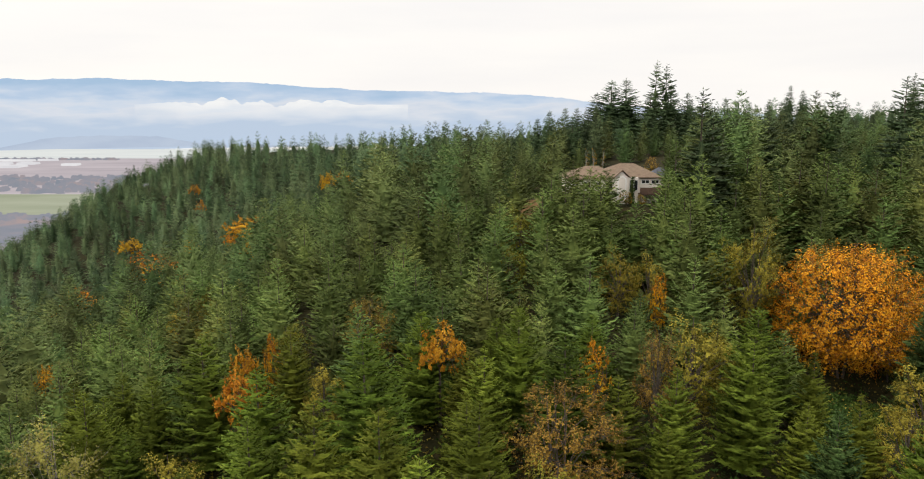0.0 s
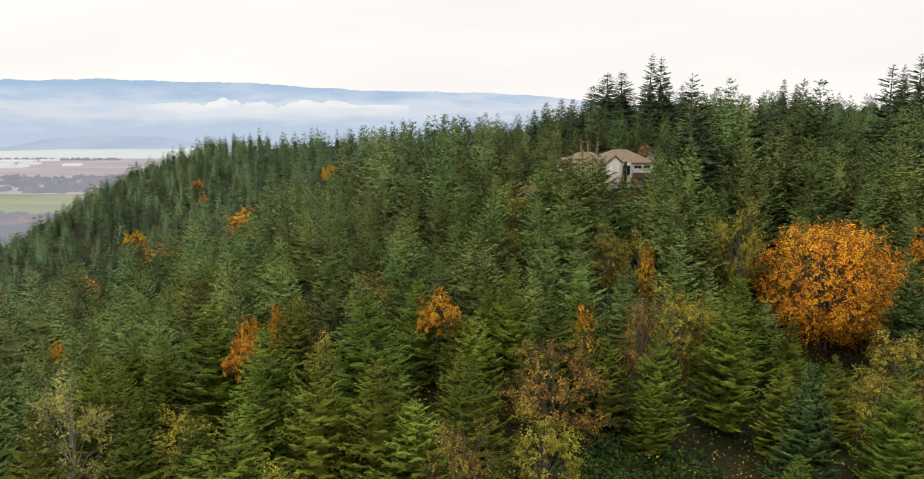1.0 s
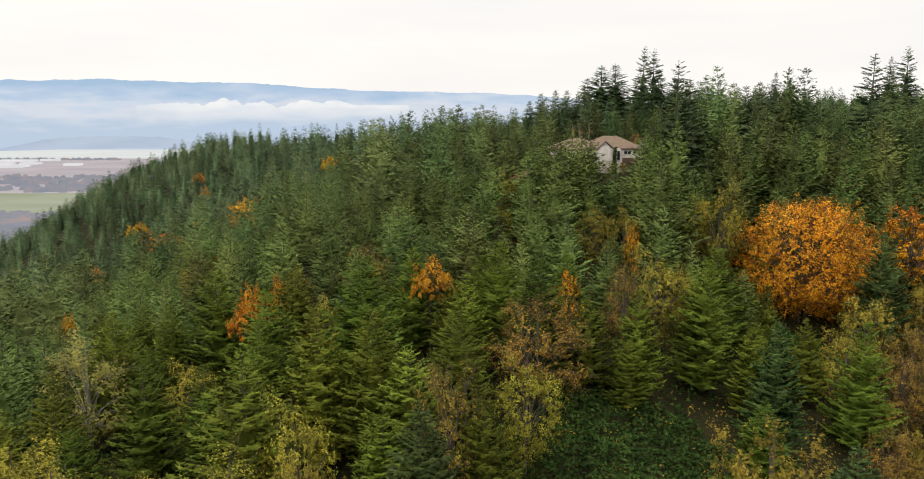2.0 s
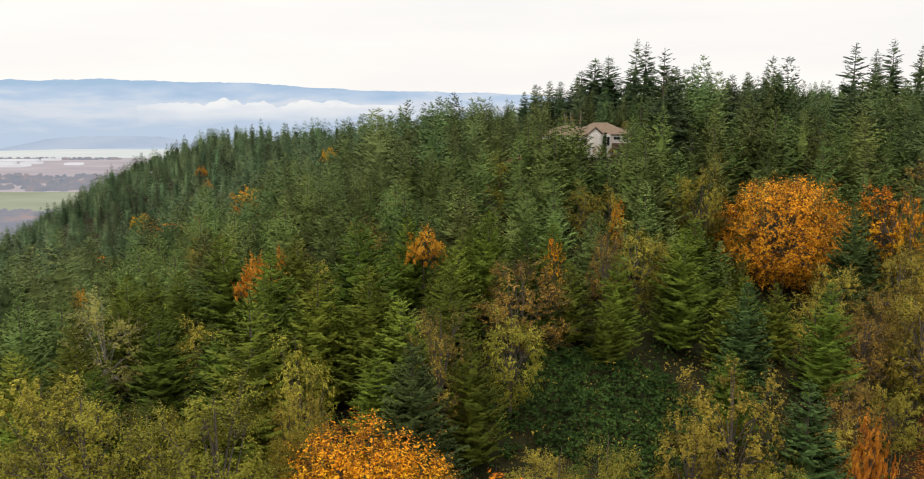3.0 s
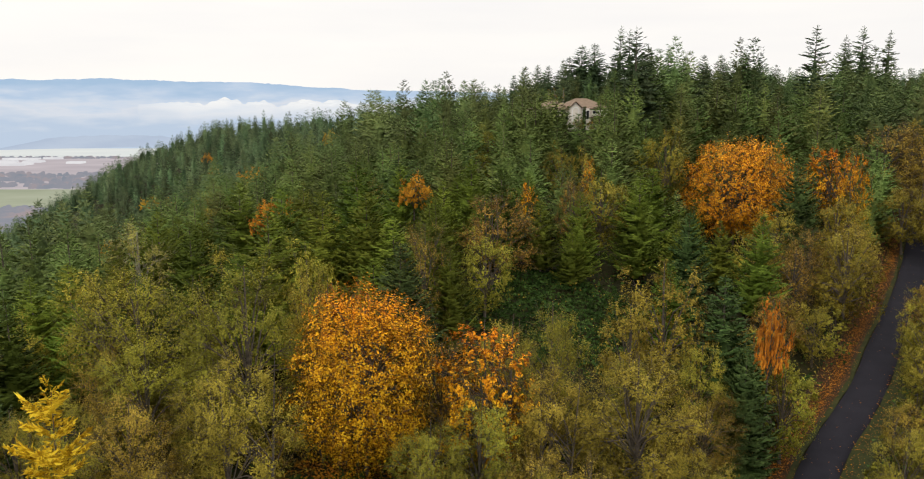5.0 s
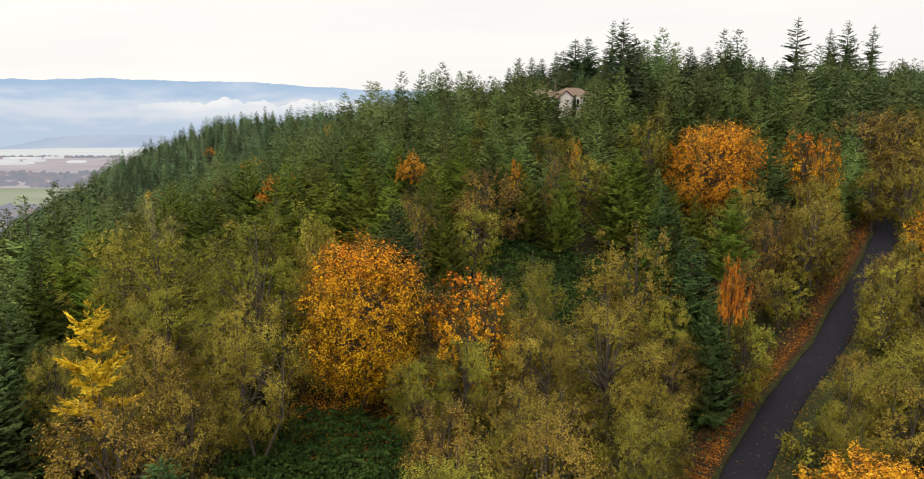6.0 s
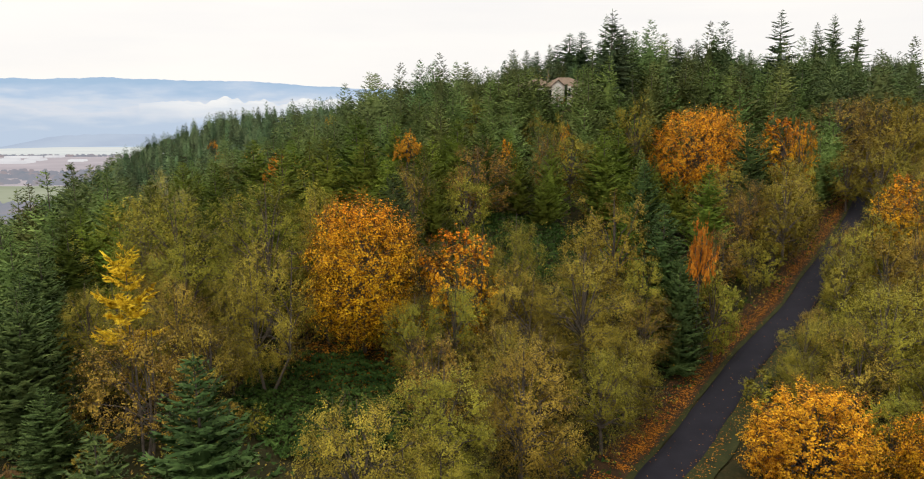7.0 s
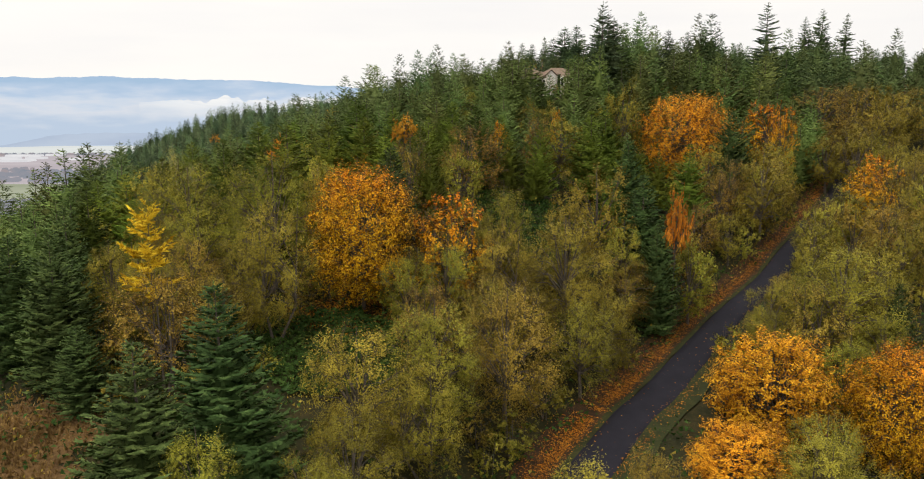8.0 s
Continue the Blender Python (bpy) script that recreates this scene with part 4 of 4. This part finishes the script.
# ---- the hillside wood ----
CLEAR = ((19, 190, 6), (-1, 9, 6.5), (-3, 27, 6), (32, 3, 7), (31, 13, 4), (-10, 8, 6.5), (-8, -2, 6), (-21, 0, 6), (-6, 20, 8.5), (15, 51, 8), (24, 58, 6), (45, 19, 9.5), (41, 8, 8.5), (48, 9, 7), (66, 112, 9), (70, 104, 6), (59.5, 11, 8.5), (37, 158, 8), (-28, -8, 12), (-12, 0, 6), (20, 67, 8.5), (14, 62, 6), (-37, 1, 11), (35, 179, 15), (22, 176, 12), (46, 178, 10), (13, 182, 9), (26, 62, 6), (58, 112, 8.5), (62, 113, 8), (53, 103, 6), (42, 198, 12),
         (52, 208, 12), (40, 213, 12), (50, 224, 10), (36, 160, 8), (44, 170, 6), (-71, 250, 8), (-74, 261, 7), (30, 157, 6), (-144, 326, 7), (-110, 262, 8), (34.5, 17.5, 4.5))


def open_at(x, y, gap, off_road=7.4):
    """Whether a tree may stand there: off the road, out of the clearings, clear of the trees already set."""
    if any((x - a) ** 2 + (y - b) ** 2 < c * c for a, b, c in CLEAR):
        return False
    if -110 < y < 185 and road_near(x, y)[0] < off_road:
        return False
    return all((x - a) ** 2 + (y - b) ** 2 > gap * gap for a, b in PLACED if abs(y - b) < gap)


def spots(x0, x1, y0, y1, cell):
    y = y0
    odd = 0
    while y < y1:
        x = x0 + cell * 0.5 * odd
        while x < x1:
            yield x + rng.uniform(-0.38, 0.38) * cell, y + rng.uniform(-0.38, 0.38) * cell
            x += cell
        y += cell * 0.88
        odd = 1 - odd


def in_view(x, y, spare=8):
    """The wedge of land that the valley side of the flight looks over."""
    return -20 < y and abs(x - 8) < 0.62 * (y + 66) + spare


def broad_zone(x, y):
    """Where alders rather than firs stand: low by the lane, and across it."""
    d, _, side = road_near(x, y)
    if y < 45 and x > -34:
        return True
    return (side > 0 and y < 142 + 0.2 * (x - 100)) or (d < 13 and y < 120)


for x, y in spots(-36, 150, -34, 130, 7.2):
    if broad_zone(x, y) and in_view(x, y, 4) and open_at(x, y, 4.8, 5.4 if road_near(x, y)[2] > 0 else 6.6):
        plant("green_alder" if rng.random() < 0.3 else "alder" if rng.random() < 0.85 else "russet_alder", x, y, rng.uniform(10, 13.5), rng.uniform(0.85, 1.1))
for x, y in spots(-36, 110, -20, 118, 4.4):
    d = road_near(x, y)[0]
    if (broad_zone(x, y) or d < 14) and in_view(x, y, 2) and open_at(x, y, 2.8, 4.4 if road_near(x, y)[2] > 0 else 6.2) and rng.random() < 0.9:
        plant("shrub", x, y, rng.uniform(3.5, 7.0), rng.uniform(0.9, 1.2))
NEAR_FIRS = 0
for x, y in spots(-75, 108, 30, 170, 7.7):
    if NEAR_FIRS < 265 and in_view(x, y) and not broad_zone(x, y) and open_at(x, y, 5.2) and (x > -70 or y > 60):
        if rng.random() < 0.07:
            plant("green_alder", x, y, rng.uniform(11, 14), rng.uniform(0.7, 0.95))
        else:
            plant("fir", x, y, rng.uniform(12.0, 19.0) + 4.5 * soft((x - 46) / 12) * soft((y - 132) / 15), rng.uniform(0.85, 1.15))
        NEAR_FIRS += 1


def woods(name, label, seats, variants, mat, h0):
    """Many firs too far off to count, joined in one mesh; every tree has a tone of its own."""
    vs, fs, ns, tones, at = [], [], [], [], 0
    for x, y, h, g in seats:
        v, f, q = variants[int(rng.integers(len(variants)))]
        a = rng.uniform(0, 6.28)
        s = h / h0
        c, d = math.cos(a), math.sin(a)
        vs.append(np.stack([(v[:, 0] * c - v[:, 1] * d) * s * g + x, (v[:, 0] * d + v[:, 1] * c) * s * g + y, v[:, 2] * s + ground(x, y) - 0.1], 1))
        ns.append(np.stack([q[:, 0] * c - q[:, 1] * d, q[:, 0] * d + q[:, 1] * c, q[:, 2]], 1))
        tones.append(np.full(len(v), rng.random()))
        fs.append(f + at)
        at += len(v)
    ob = new(name, mesh_of(name, np.vstack(vs), np.vstack(fs), mat, normals=np.vstack(ns), tone=np.concatenate(tones)))
    return tagged(ob, label, "trees", kind="stuff")


MID = [conifer_crown(rng, 17, rad, 21, 7, 0.70, ragged=0.18, comb=0.30, power=0.74, core=0.46, tiers=8, sides=8, feather=1, longest=1.1, upturn=0.5, droop=-0.05, fat=1.1) for rad in (5.1, 5.7, 4.7, 5.4)]
FAR = [conifer_crown(rng, 17, rad, 16, 7, 1.15, ragged=0.20, comb=0.36, power=0.74, core=0.55, tiers=8, sides=8, feather=0, longest=1.5, upturn=0.5, droop=0.2, fat=1.25) for rad in (4.9, 5.5, 4.5, 5.2)]
mid_seats, far_seats = [], []
# lone tall firs that break the skyline
for x, y, top in ((-120.7, 449, 26.5), (-87, 373, 29.5), (-105, 403, 25.5), (-187, 541, 20.5), (-241, 520, -3.5), (-98, 392, 24), (-133, 462, 25), (-150, 480, 24), (-160, 500, 24.5), (-172, 520, 22), (-180, 505, 19), (-66, 350, 28)):
    far_seats.append((x, y, max(top - ground(x, y), 9.0), 0.8))


def stand_height(x, y):
    """Firs are lower on the flat crown of the hill than on its flank."""
    top = soft((x + 10) / 40) * soft((y - 185) / 40)
    flank = 13.0 + (14.0 - 6.0 * soft((y - 260) / 60)) * rng.random() ** 1.5
    return flank * (1 - top) + rng.uniform(8.5, 15.5) * top


for x, y in spots(-190, 210, 60, 260, 9.2):
    if (y > 168 or x > 108 or x < -75) and in_view(x, y) and not broad_zone(x, y) and open_at(x, y, 5.2):
        mid_seats.append((x, y, stand_height(x, y), rng.uniform(0.8, 1.1)))
for x, y in spots(-360, 300, 60, 640, 11.8):
    if (y > 260 or x < -190 or x > 210) and in_view(x, y) and (y < 400 - 1.2 * min(0, x + 20)) and open_at(x, y, 4.0):
        far_seats.append((x, y, stand_height(x, y), rng.uniform(0.85, 1.2)))
woods("fir_wood", "dense green fir wood on the slope", mid_seats, MID, M_FIR_MID_HAZED, 17)
woods("far_fir_wood", "dark fir wood along the far ridge", far_seats, FAR, M_FIR_FAR_HAZED, 17)

# ---- house on the ridge ----
M_STUCCO = rough_surface("white_stucco", [(0.3, (0.62, 0.56, 0.50)), (0.7, (0.78, 0.72, 0.65))], 0.8, 0.9, 0.15)
M_ROOF = rough_surface("brown_shingles", [(0.3, (0.12, 0.085, 0.060)), (0.7, (0.23, 0.17, 0.12))], 1.2, 0.9, 0.4)
M_TRIM = rough_surface("white_trim", [(0.3, (0.72, 0.70, 0.67)), (0.7, (0.82, 0.80, 0.77))], 2.0, 0.6, 0.05)
M_BROWN_WOOD = rough_surface("brown_timber", [(0.3, (0.09, 0.055, 0.04)), (0.7, (0.17, 0.11, 0.08))], 2.0, 0.7, 0.2)
M_SLATE = rough_surface("dark_slate", [(0.3, (0.06, 0.065, 0.075)), (0.7, (0.12, 0.125, 0.14))], 1.5, 0.7, 0.2)


def glass(name):
    m, n, l, b = material(name)
    b.inputs["Base Color"].default_value = (0.02, 0.022, 0.025, 1)
    b.inputs["Roughness"].default_value = 0.06
    return m


M_GLASS = glass("window_glass")


def box(bm, x0, x1, y0, y1, z0, z1):
    bmesh.ops.create_cube(bm, size=1, matrix=Matrix.Translation(((x0 + x1) / 2, (y0 + y1) / 2, (z0 + z1) / 2)) @ Matrix.Diagonal((x1 - x0, y1 - y0, z1 - z0, 1)))
    return bm


def hip_roof(x0, x1, y0, y1, z, rise, over=0.6, thick=0.22):
    """A hipped roof with eaves: fascia below, four slopes to a ridge along the longer side."""
    bm = bmesh.new()
    x0, x1, y0, y1 = x0 - over, x1 + over, y0 - over, y1 + over
    run = min(x1 - x0, y1 - y0) / 2
    lo = [bm.verts.new((x, y, z - thick)) for x, y in ((x0, y0), (x1, y0), (x1, y1), (x0, y1))]
    hi = [bm.verts.new((x, y, z)) for x, y in ((x0, y0), (x1, y0), (x1, y1), (x0, y1))]
    if x1 - x0 > y1 - y0:
        a, b = bm.verts.new((x0 + run, (y0 + y1) / 2, z + rise)), bm.verts.new((x1 - run, (y0 + y1) / 2, z + rise))
        tops = ((hi[0], hi[1], b, a), (hi[1], hi[2], b), (hi[2], hi[3], a, b), (hi[3], hi[0], a))
    else:
        a, b = bm.verts.new(((x0 + x1) / 2, y0 + run, z + rise)), bm.verts.new(((x0 + x1) / 2, y1 - run + 0.01, z + rise))
        tops = ((hi[0], hi[1], a), (hi[1], hi[2], b, a), (hi[2], hi[3], b), (hi[3], hi[0], a, b))
    for f in tops:
        bm.faces.new(f)
    for k in range(4):
        bm.faces.new((lo[k], lo[(k + 1) % 4], hi[(k + 1) % 4], hi[k]))
    bm.faces.new(lo[::-1])
    bmesh.ops.recalc_face_normals(bm, faces=bm.faces)
    return bm


def gable_roof(x0, x1, y0, y1, z, rise, over=0.4, thick=0.2):
    bm = bmesh.new()
    x0, x1, y0 = x0 - over, x1 + over, y0 - over
    xm = (x0 + x1) / 2
    for dz in (0, thick):
        for y in (y0, y1):
            for x, h in ((x0, 0), (xm, rise), (x1, 0)):
                bm.verts.new((x, y, z + h + dz))
    bm.verts.ensure_lookup_table()
    v = bm.verts
    for f in ((6, 7, 10, 9), (7, 8, 11, 10), (0, 3, 4, 1), (1, 4, 5, 2), (0, 1, 7, 6), (1, 2, 8, 7), (3, 9, 10, 4), (4, 10, 11, 5), (0, 6, 9, 3), (2, 5, 11, 8)):
        bm.faces.new([v[i] for i in f])
    bmesh.ops.recalc_face_normals(bm, faces=bm.faces)
    return bm


def window(parent, x0, x1, z0, z1, y, bars=1):
    """A framed window on a wall that faces the valley at that y."""
    bm = bmesh.new()
    w = 0.12
    for a in ((x0 - w, x1 + w, z1, z1 + w), (x0 - w, x1 + w, z0 - w, z0), (x0 - w, x0, z0, z1), (x1, x1 + w, z0, z1)):
        box(bm, a[0], a[1], y - 0.10, y + 0.02, a[2], a[3])
    for k in range(bars):
        xm = x0 + (x1 - x0) * (k + 1) / (bars + 1)
        box(bm, xm - 0.04, xm + 0.04, y - 0.08, y, z0, z1)
    ob = part("window", bm, M_TRIM, parent)
    part("pane", box(bmesh.new(), x0, x1, y - 0.045, y - 0.02, z0, z1), M_GLASS, ob, "dark reflecting pane")


def arch_panel(x0, x1, y, z0, z1, thick):
    """A flat panel with a round head."""
    bm = bmesh.new()
    r, xm = (x1 - x0) / 2, (x0 + x1) / 2
    ring = [(x0, z0), (x1, z0)] + [(xm + r * math.cos(a), z1 - r + r * math.sin(a)) for a in np.linspace(0, math.pi, 13)]
    front = [bm.verts.new((x, y, z)) for x, z in ring]
    back = [bm.verts.new((x, y + thick, z)) for x, z in ring]
    bm.faces.new(front)
    bm.faces.new(back[::-1])
    for k in range(len(ring)):
        bm.faces.new((front[k], back[k], back[(k + 1) % len(ring)], front[(k + 1) % len(ring)]))
    bmesh.ops.recalc_face_normals(bm, faces=bm.faces)
    return bm


def build_house():
    house = new("house")
    tagged(house, "white stucco two-storey house with brown hipped roofs among firs", "house")
    part("wall", box(bmesh.new(), 24.6, 36, 177, 187, 23.6, 30.3), M_STUCCO, house, "long white left wing wall")
    part("wall", box(bmesh.new(), 36.004, 40.9, 176.0, 187.5, 23.6, 30.55), M_STUCCO, house)
    part("wall", box(bmesh.new(), 40.904, 46.5, 177.2, 186.5, 23.6, 30.1), M_STUCCO, house)
    part("roof", hip_roof(24.6, 37.5, 177, 187, 30.3, 2.5), M_ROOF, house)
    part("roof", hip_roof(32.5, 46.5, 177.4, 188, 30.55, 2.8), M_ROOF, house)
    bay = part("entry_bay", box(bmesh.new(), 35.2, 38.4, 174.4, 177.2, 23.6, 30.6), M_STUCCO, house, "projecting white entrance bay")
    gable = bmesh.new()
    tri = [gable.verts.new((x, y, z)) for y in (174.4, 176.6) for x, z in ((35.2, 30.6), (38.4, 30.6), (36.8, 32.1))]
    for f in ((0, 1, 2), (5, 4, 3), (0, 3, 4, 1), (1, 4, 5, 2), (2, 5, 3, 0)):
        gable.faces.new([tri[i] for i in f])
    part("gable", gable, M_STUCCO, bay)
    part("gable_roof", gable_roof(35.2, 38.4, 174.4, 180.5, 30.55, 1.75), M_ROOF, bay)
    surround = part("arch_surround", arch_panel(35.75, 37.85, 174.28, 24.6, 31.0, 0.11), M_TRIM, bay)
    part("arch_recess", arch_panel(36.05, 37.55, 174.22, 24.7, 30.75, 0.05), M_STUCCO, surround, "shaded arched recess")
    window(house, 39.0, 39.75, 27.6, 29.9, 176.0, 0)
    window(house, 40.05, 40.75, 27.6, 29.9, 176.0, 0)
    window(house, 42.0, 43.7, 29.1, 29.8, 177.2)
    window(house, 44.3, 45.9, 29.1, 29.8, 177.2)
    for x in (25.6, 28.4, 31.0, 33.6):
        window(house, x, x + 1.5, 27.7, 29.4, 177.0)
    deck = part("balcony", box(bmesh.new(), 41.2, 46.8, 175.2, 177.1, 26.6, 26.9), M_BROWN_WOOD, house, "brown timber balcony")
    part("railing", box(bmesh.new(), 41.2, 46.8, 175.12, 175.22, 26.92, 28.3), M_BROWN_WOOD, deck)
    for x in (41.4, 44.0, 46.6):
        part("post", box(bmesh.new(), x - 0.1, x + 0.1, 175.3, 175.5, 23.8, 26.58), M_BROWN_WOOD, deck)
    part("garage_door", box(bmesh.new(), 41.8, 44.6, 177.05, 177.15, 24.0, 26.2), M_TRIM, house, "plain white garage door")


build_house()
shed = new("outbuilding")
tagged(shed, "small outbuilding with dark slate roof behind the house", "outbuilding")
part("wall", box(bmesh.new(), 48.5, 55, 196, 202, ground(52, 199) - 0.6, 28.5), M_STUCCO, shed)
part("roof", hip_roof(48.5, 55, 196, 202, 28.5, 2.6), M_SLATE, shed)

template("cypress", 6.4, trunk_mesh(rng, 6.4, 0.09), conifer_crown(rng, 6.4, 0.6, 30, 8, 0.25, ragged=0.2, power=0.35, bare=0.02, fat=1.6, upturn=1.4), M_BARK, M_FIR_BLUE)
NAMES["cypress"] = ("cypress_tree", "slim dark columnar cypress beside the house entrance", "conifer", "")
plant("cypress", 38.9, 173.3, 6.6)
for x, y, kind, h in ((37.4, 171.8, 2, 3.6), (40.8, 171.5, 2, 3.0), (47.5, 190, 0, 5.5)):
    plant("shrub", x, y, h, 1.0, kind)
wood, leaf = broadleaf(rng, 13, 1.9, 12, 700, 0.13, trunk_share=0.55, base_low=0.5, twigs=4, corners=3)
template("poplar", 13, wood, leaf, M_PALE_BARK, M_RUSSET)
NAMES["poplar"] = ("poplar_tree", "slim pale-barked poplar nearly bare of leaves", "tree", "poplars behind the house")
for x, y in ((33.4, 191), (35.3, 192), (31.6, 193)):
    plant("poplar", x, y, 12, 0.55)
plant("russet_alder", 52, 209, 5.5, 1.0, 1)

# ---- ground cover ----


def patch_sheet(name, cx, cy, rx, ry, mat, label, category, lift=0.14, step=0.5):
    """A thin uneven sheet on the ground with a ragged edge."""
    cells, verts = {}, []

    def vid(i, j):
        if (i, j) not in cells:
            x, y = cx + i * step, cy + j * step
            cells[i, j] = len(verts)
            verts.append((x, y, ground(x, y) + lift))
        return cells[i, j]
    faces = []
    n, m = int(rx / step) + 2, int(ry / step) + 2
    for i in range(-n, n):
        for j in range(-m, m):
            x, y = (i + 0.5) * step, (j + 0.5) * step
            if math.hypot(x / rx, y / ry) < 1 + 0.35 * noise.noise((x * 0.3 + cx, y * 0.3 + cy, 5)) + 0.16 * noise.noise((x * 1.3 + cx, y * 1.3 + cy, 8)):
                faces.append((vid(i, j), vid(i + 1, j), vid(i + 1, j + 1), vid(i, j + 1)))
    ob = new(name, mesh_of(name, verts, faces, mat, True))
    return tagged(ob, label, category, kind="structure")


def leaf_stuff(name, label, category, pts, size, mat, flat=0.8, corners=4):
    ob = new(name, mesh_of(name, *leaves_at(rng, np.array(pts), size, flat, corners), mat))
    return tagged(ob, label, category, kind="stuff")


def bramble_points(cx, cy, rx, ry, count, high):
    """Points on low arching mounds over an ellipse of ground."""
    pts = []
    while len(pts) < count:
        u, v = rng.uniform(-1.15, 1.15, 2)
        x, y = cx + u * rx, cy + v * ry
        if math.hypot(u, v) > 1 + 0.3 * noise.noise((x * 0.3, y * 0.3, 9)) or (-110 < y < 185 and road_near(x, y)[0] < 3.4):
            continue
        mound = high * (0.45 + 0.9 * abs(noise.noise((x * 0.28, y * 0.28, 2))) + 0.5 * noise.noise((x * 0.9, y * 0.9, 4)))
        pts.append((x, y, ground(x, y) + max(0.05, mound * rng.uniform(0.75, 1.05))))
    return pts


leaf_stuff("brambles", "dark green bramble thicket covering the clearing by the maple", "brambles", bramble_points(-7, 22, 11, 10, 14000, 1.0), 0.21, M_BRAMBLE)
leaf_stuff("brambles", "dark green bramble bank below the firs", "brambles", bramble_points(20, 70, 14, 14, 15000, 1.1), 0.23, M_BRAMBLE)
leaf_stuff("brambles", "dark green brambles on the slope below the orange maple", "brambles", bramble_points(61, 108, 15, 11, 16000, 1.3), 0.24, M_BRAMBLE)
leaf_stuff("fallen_leaves", "orange fallen leaves under the great maple", "fallen leaves", bramble_points(-3, 31, 9, 7, 5000, 0.12), 0.16, M_LITTER, 2.0)

low, brown = [], []
for x, y in spots(-60, 125, -40, 150, 2.3):
    d = road_near(x, y)[0]
    if d < 4.5 or any((x - a) ** 2 + (y - b) ** 2 < c * c for a, b, c in CLEAR[8:9] + CLEAR[11:12]):
        continue
    tall = rng.uniform(0.5, 2.2)
    c = np.array((x, y, ground(x, y) + tall * 0.5))
    (low if rng.random() < 0.6 else brown).extend(c + rng.normal(size=(11, 3)) * np.array((0.75, 0.75, tall * 0.32)))
leaf_stuff("undergrowth", "low dark green undergrowth beneath the trees", "undergrowth", low, 0.27, M_BRAMBLE, 0.6, 3)
leaf_stuff("undergrowth", "low brown autumn undergrowth beneath the trees", "undergrowth", brown, 0.19, M_RUSSET, 0.6, 3)

# verges of the lane, with leaves blown along its edge


def verge(name, o0, o1, mat, label, lift):
    t = np.gradient(ROAD_LINE[:, :2], axis=0)
    t /= np.linalg.norm(t, axis=1)[:, None]
    verts, cols = [], 6
    for k, (p, q) in enumerate(zip(ROAD_LINE, np.stack([t[:, 1], -t[:, 0]], 1))):
        for j in range(cols):
            o = o0 + (o1 - o0) * j / (cols - 1) + (0.35 * noise.noise((k * 0.3, j, o0)) if j in (0, cols - 1) else 0)
            x, y = p[0] + q[0] * o, p[1] + q[1] * o
            verts.append((x, y, ground(x, y) + lift))
    faces = [(j * cols + i, j * cols + i + 1, (j + 1) * cols + i + 1, (j + 1) * cols + i) for j in range(len(ROAD_LINE) - 1) for i in range(cols - 1)]
    tagged(new(name, mesh_of(name, verts, faces, mat, True)), label, "verge", kind="structure")


verge("verge", -7.0, -3.1, M_LITTER_BED, "leaf-strewn brown verge along the lane", 0.215)
verge("verge", -3.3, -2.4, M_TURF, "narrow mossy green verge strip beside the asphalt", 0.205)
verge("verge", 2.4, 5.0, M_TURF, "narrow mossy green verge across the lane", 0.205)
blown = []
for k in range(len(ROAD_LINE)):
    if ROAD_LINE[k, 1] < -30 or ROAD_LINE[k, 1] > 130:
        continue
    q = ROAD_LINE[min(k + 1, len(ROAD_LINE) - 1), :2] - ROAD_LINE[max(k - 1, 0), :2]
    q /= np.linalg.norm(q)
    for o in np.concatenate([rng.normal(-5.1, 1.0, 130), rng.normal(-4.3, 0.5, 125), rng.normal(3.2, 0.6, 22), rng.uniform(-2.3, 2.3, 2)]):
        s = rng.uniform(-0.8, 0.8)
        x, y = ROAD_LINE[k, 0] + q[1] * o + q[0] * s, ROAD_LINE[k, 1] - q[0] * o + q[1] * s
        blown.append((x, y, max(ground(x, y) + 0.24, ROAD_LINE[k, 2] + 0.07 if abs(o) < 2.4 else -99) + rng.uniform(0, 0.06)))
leaf_stuff("fallen_leaves", "orange leaves blown along the lane's edge", "fallen leaves", blown, 0.105, M_LITTER, 3.0, 3)

# rough dry grass
patch_sheet("dry_grass_ground", -37, 1, 12, 10, M_DRY_EARTH, "brown dry grass clearing beside the firs", "grass")
patch_sheet("bare_bank", 13, 183, 7, 9, M_DRY_EARTH, "bare brown bank below the house", "bank", 0.25)
blades = []
for _ in range(7000):
    x, y = -37 + rng.normal() * 6, 1 + rng.normal() * 5
    blades.append((x, y, ground(x, y) + 0.2))
v, f = leaves_at(rng, np.array(blades), 0.16, -0.1, 3)
v[:, 2] += np.tile((0.0, 0.0, 0.30), len(blades))
tagged(new("dry_grass", mesh_of("dry_grass", v, f, M_GRASSY)), "tufts of brown dry grass in the clearing", "grass", kind="stuff")
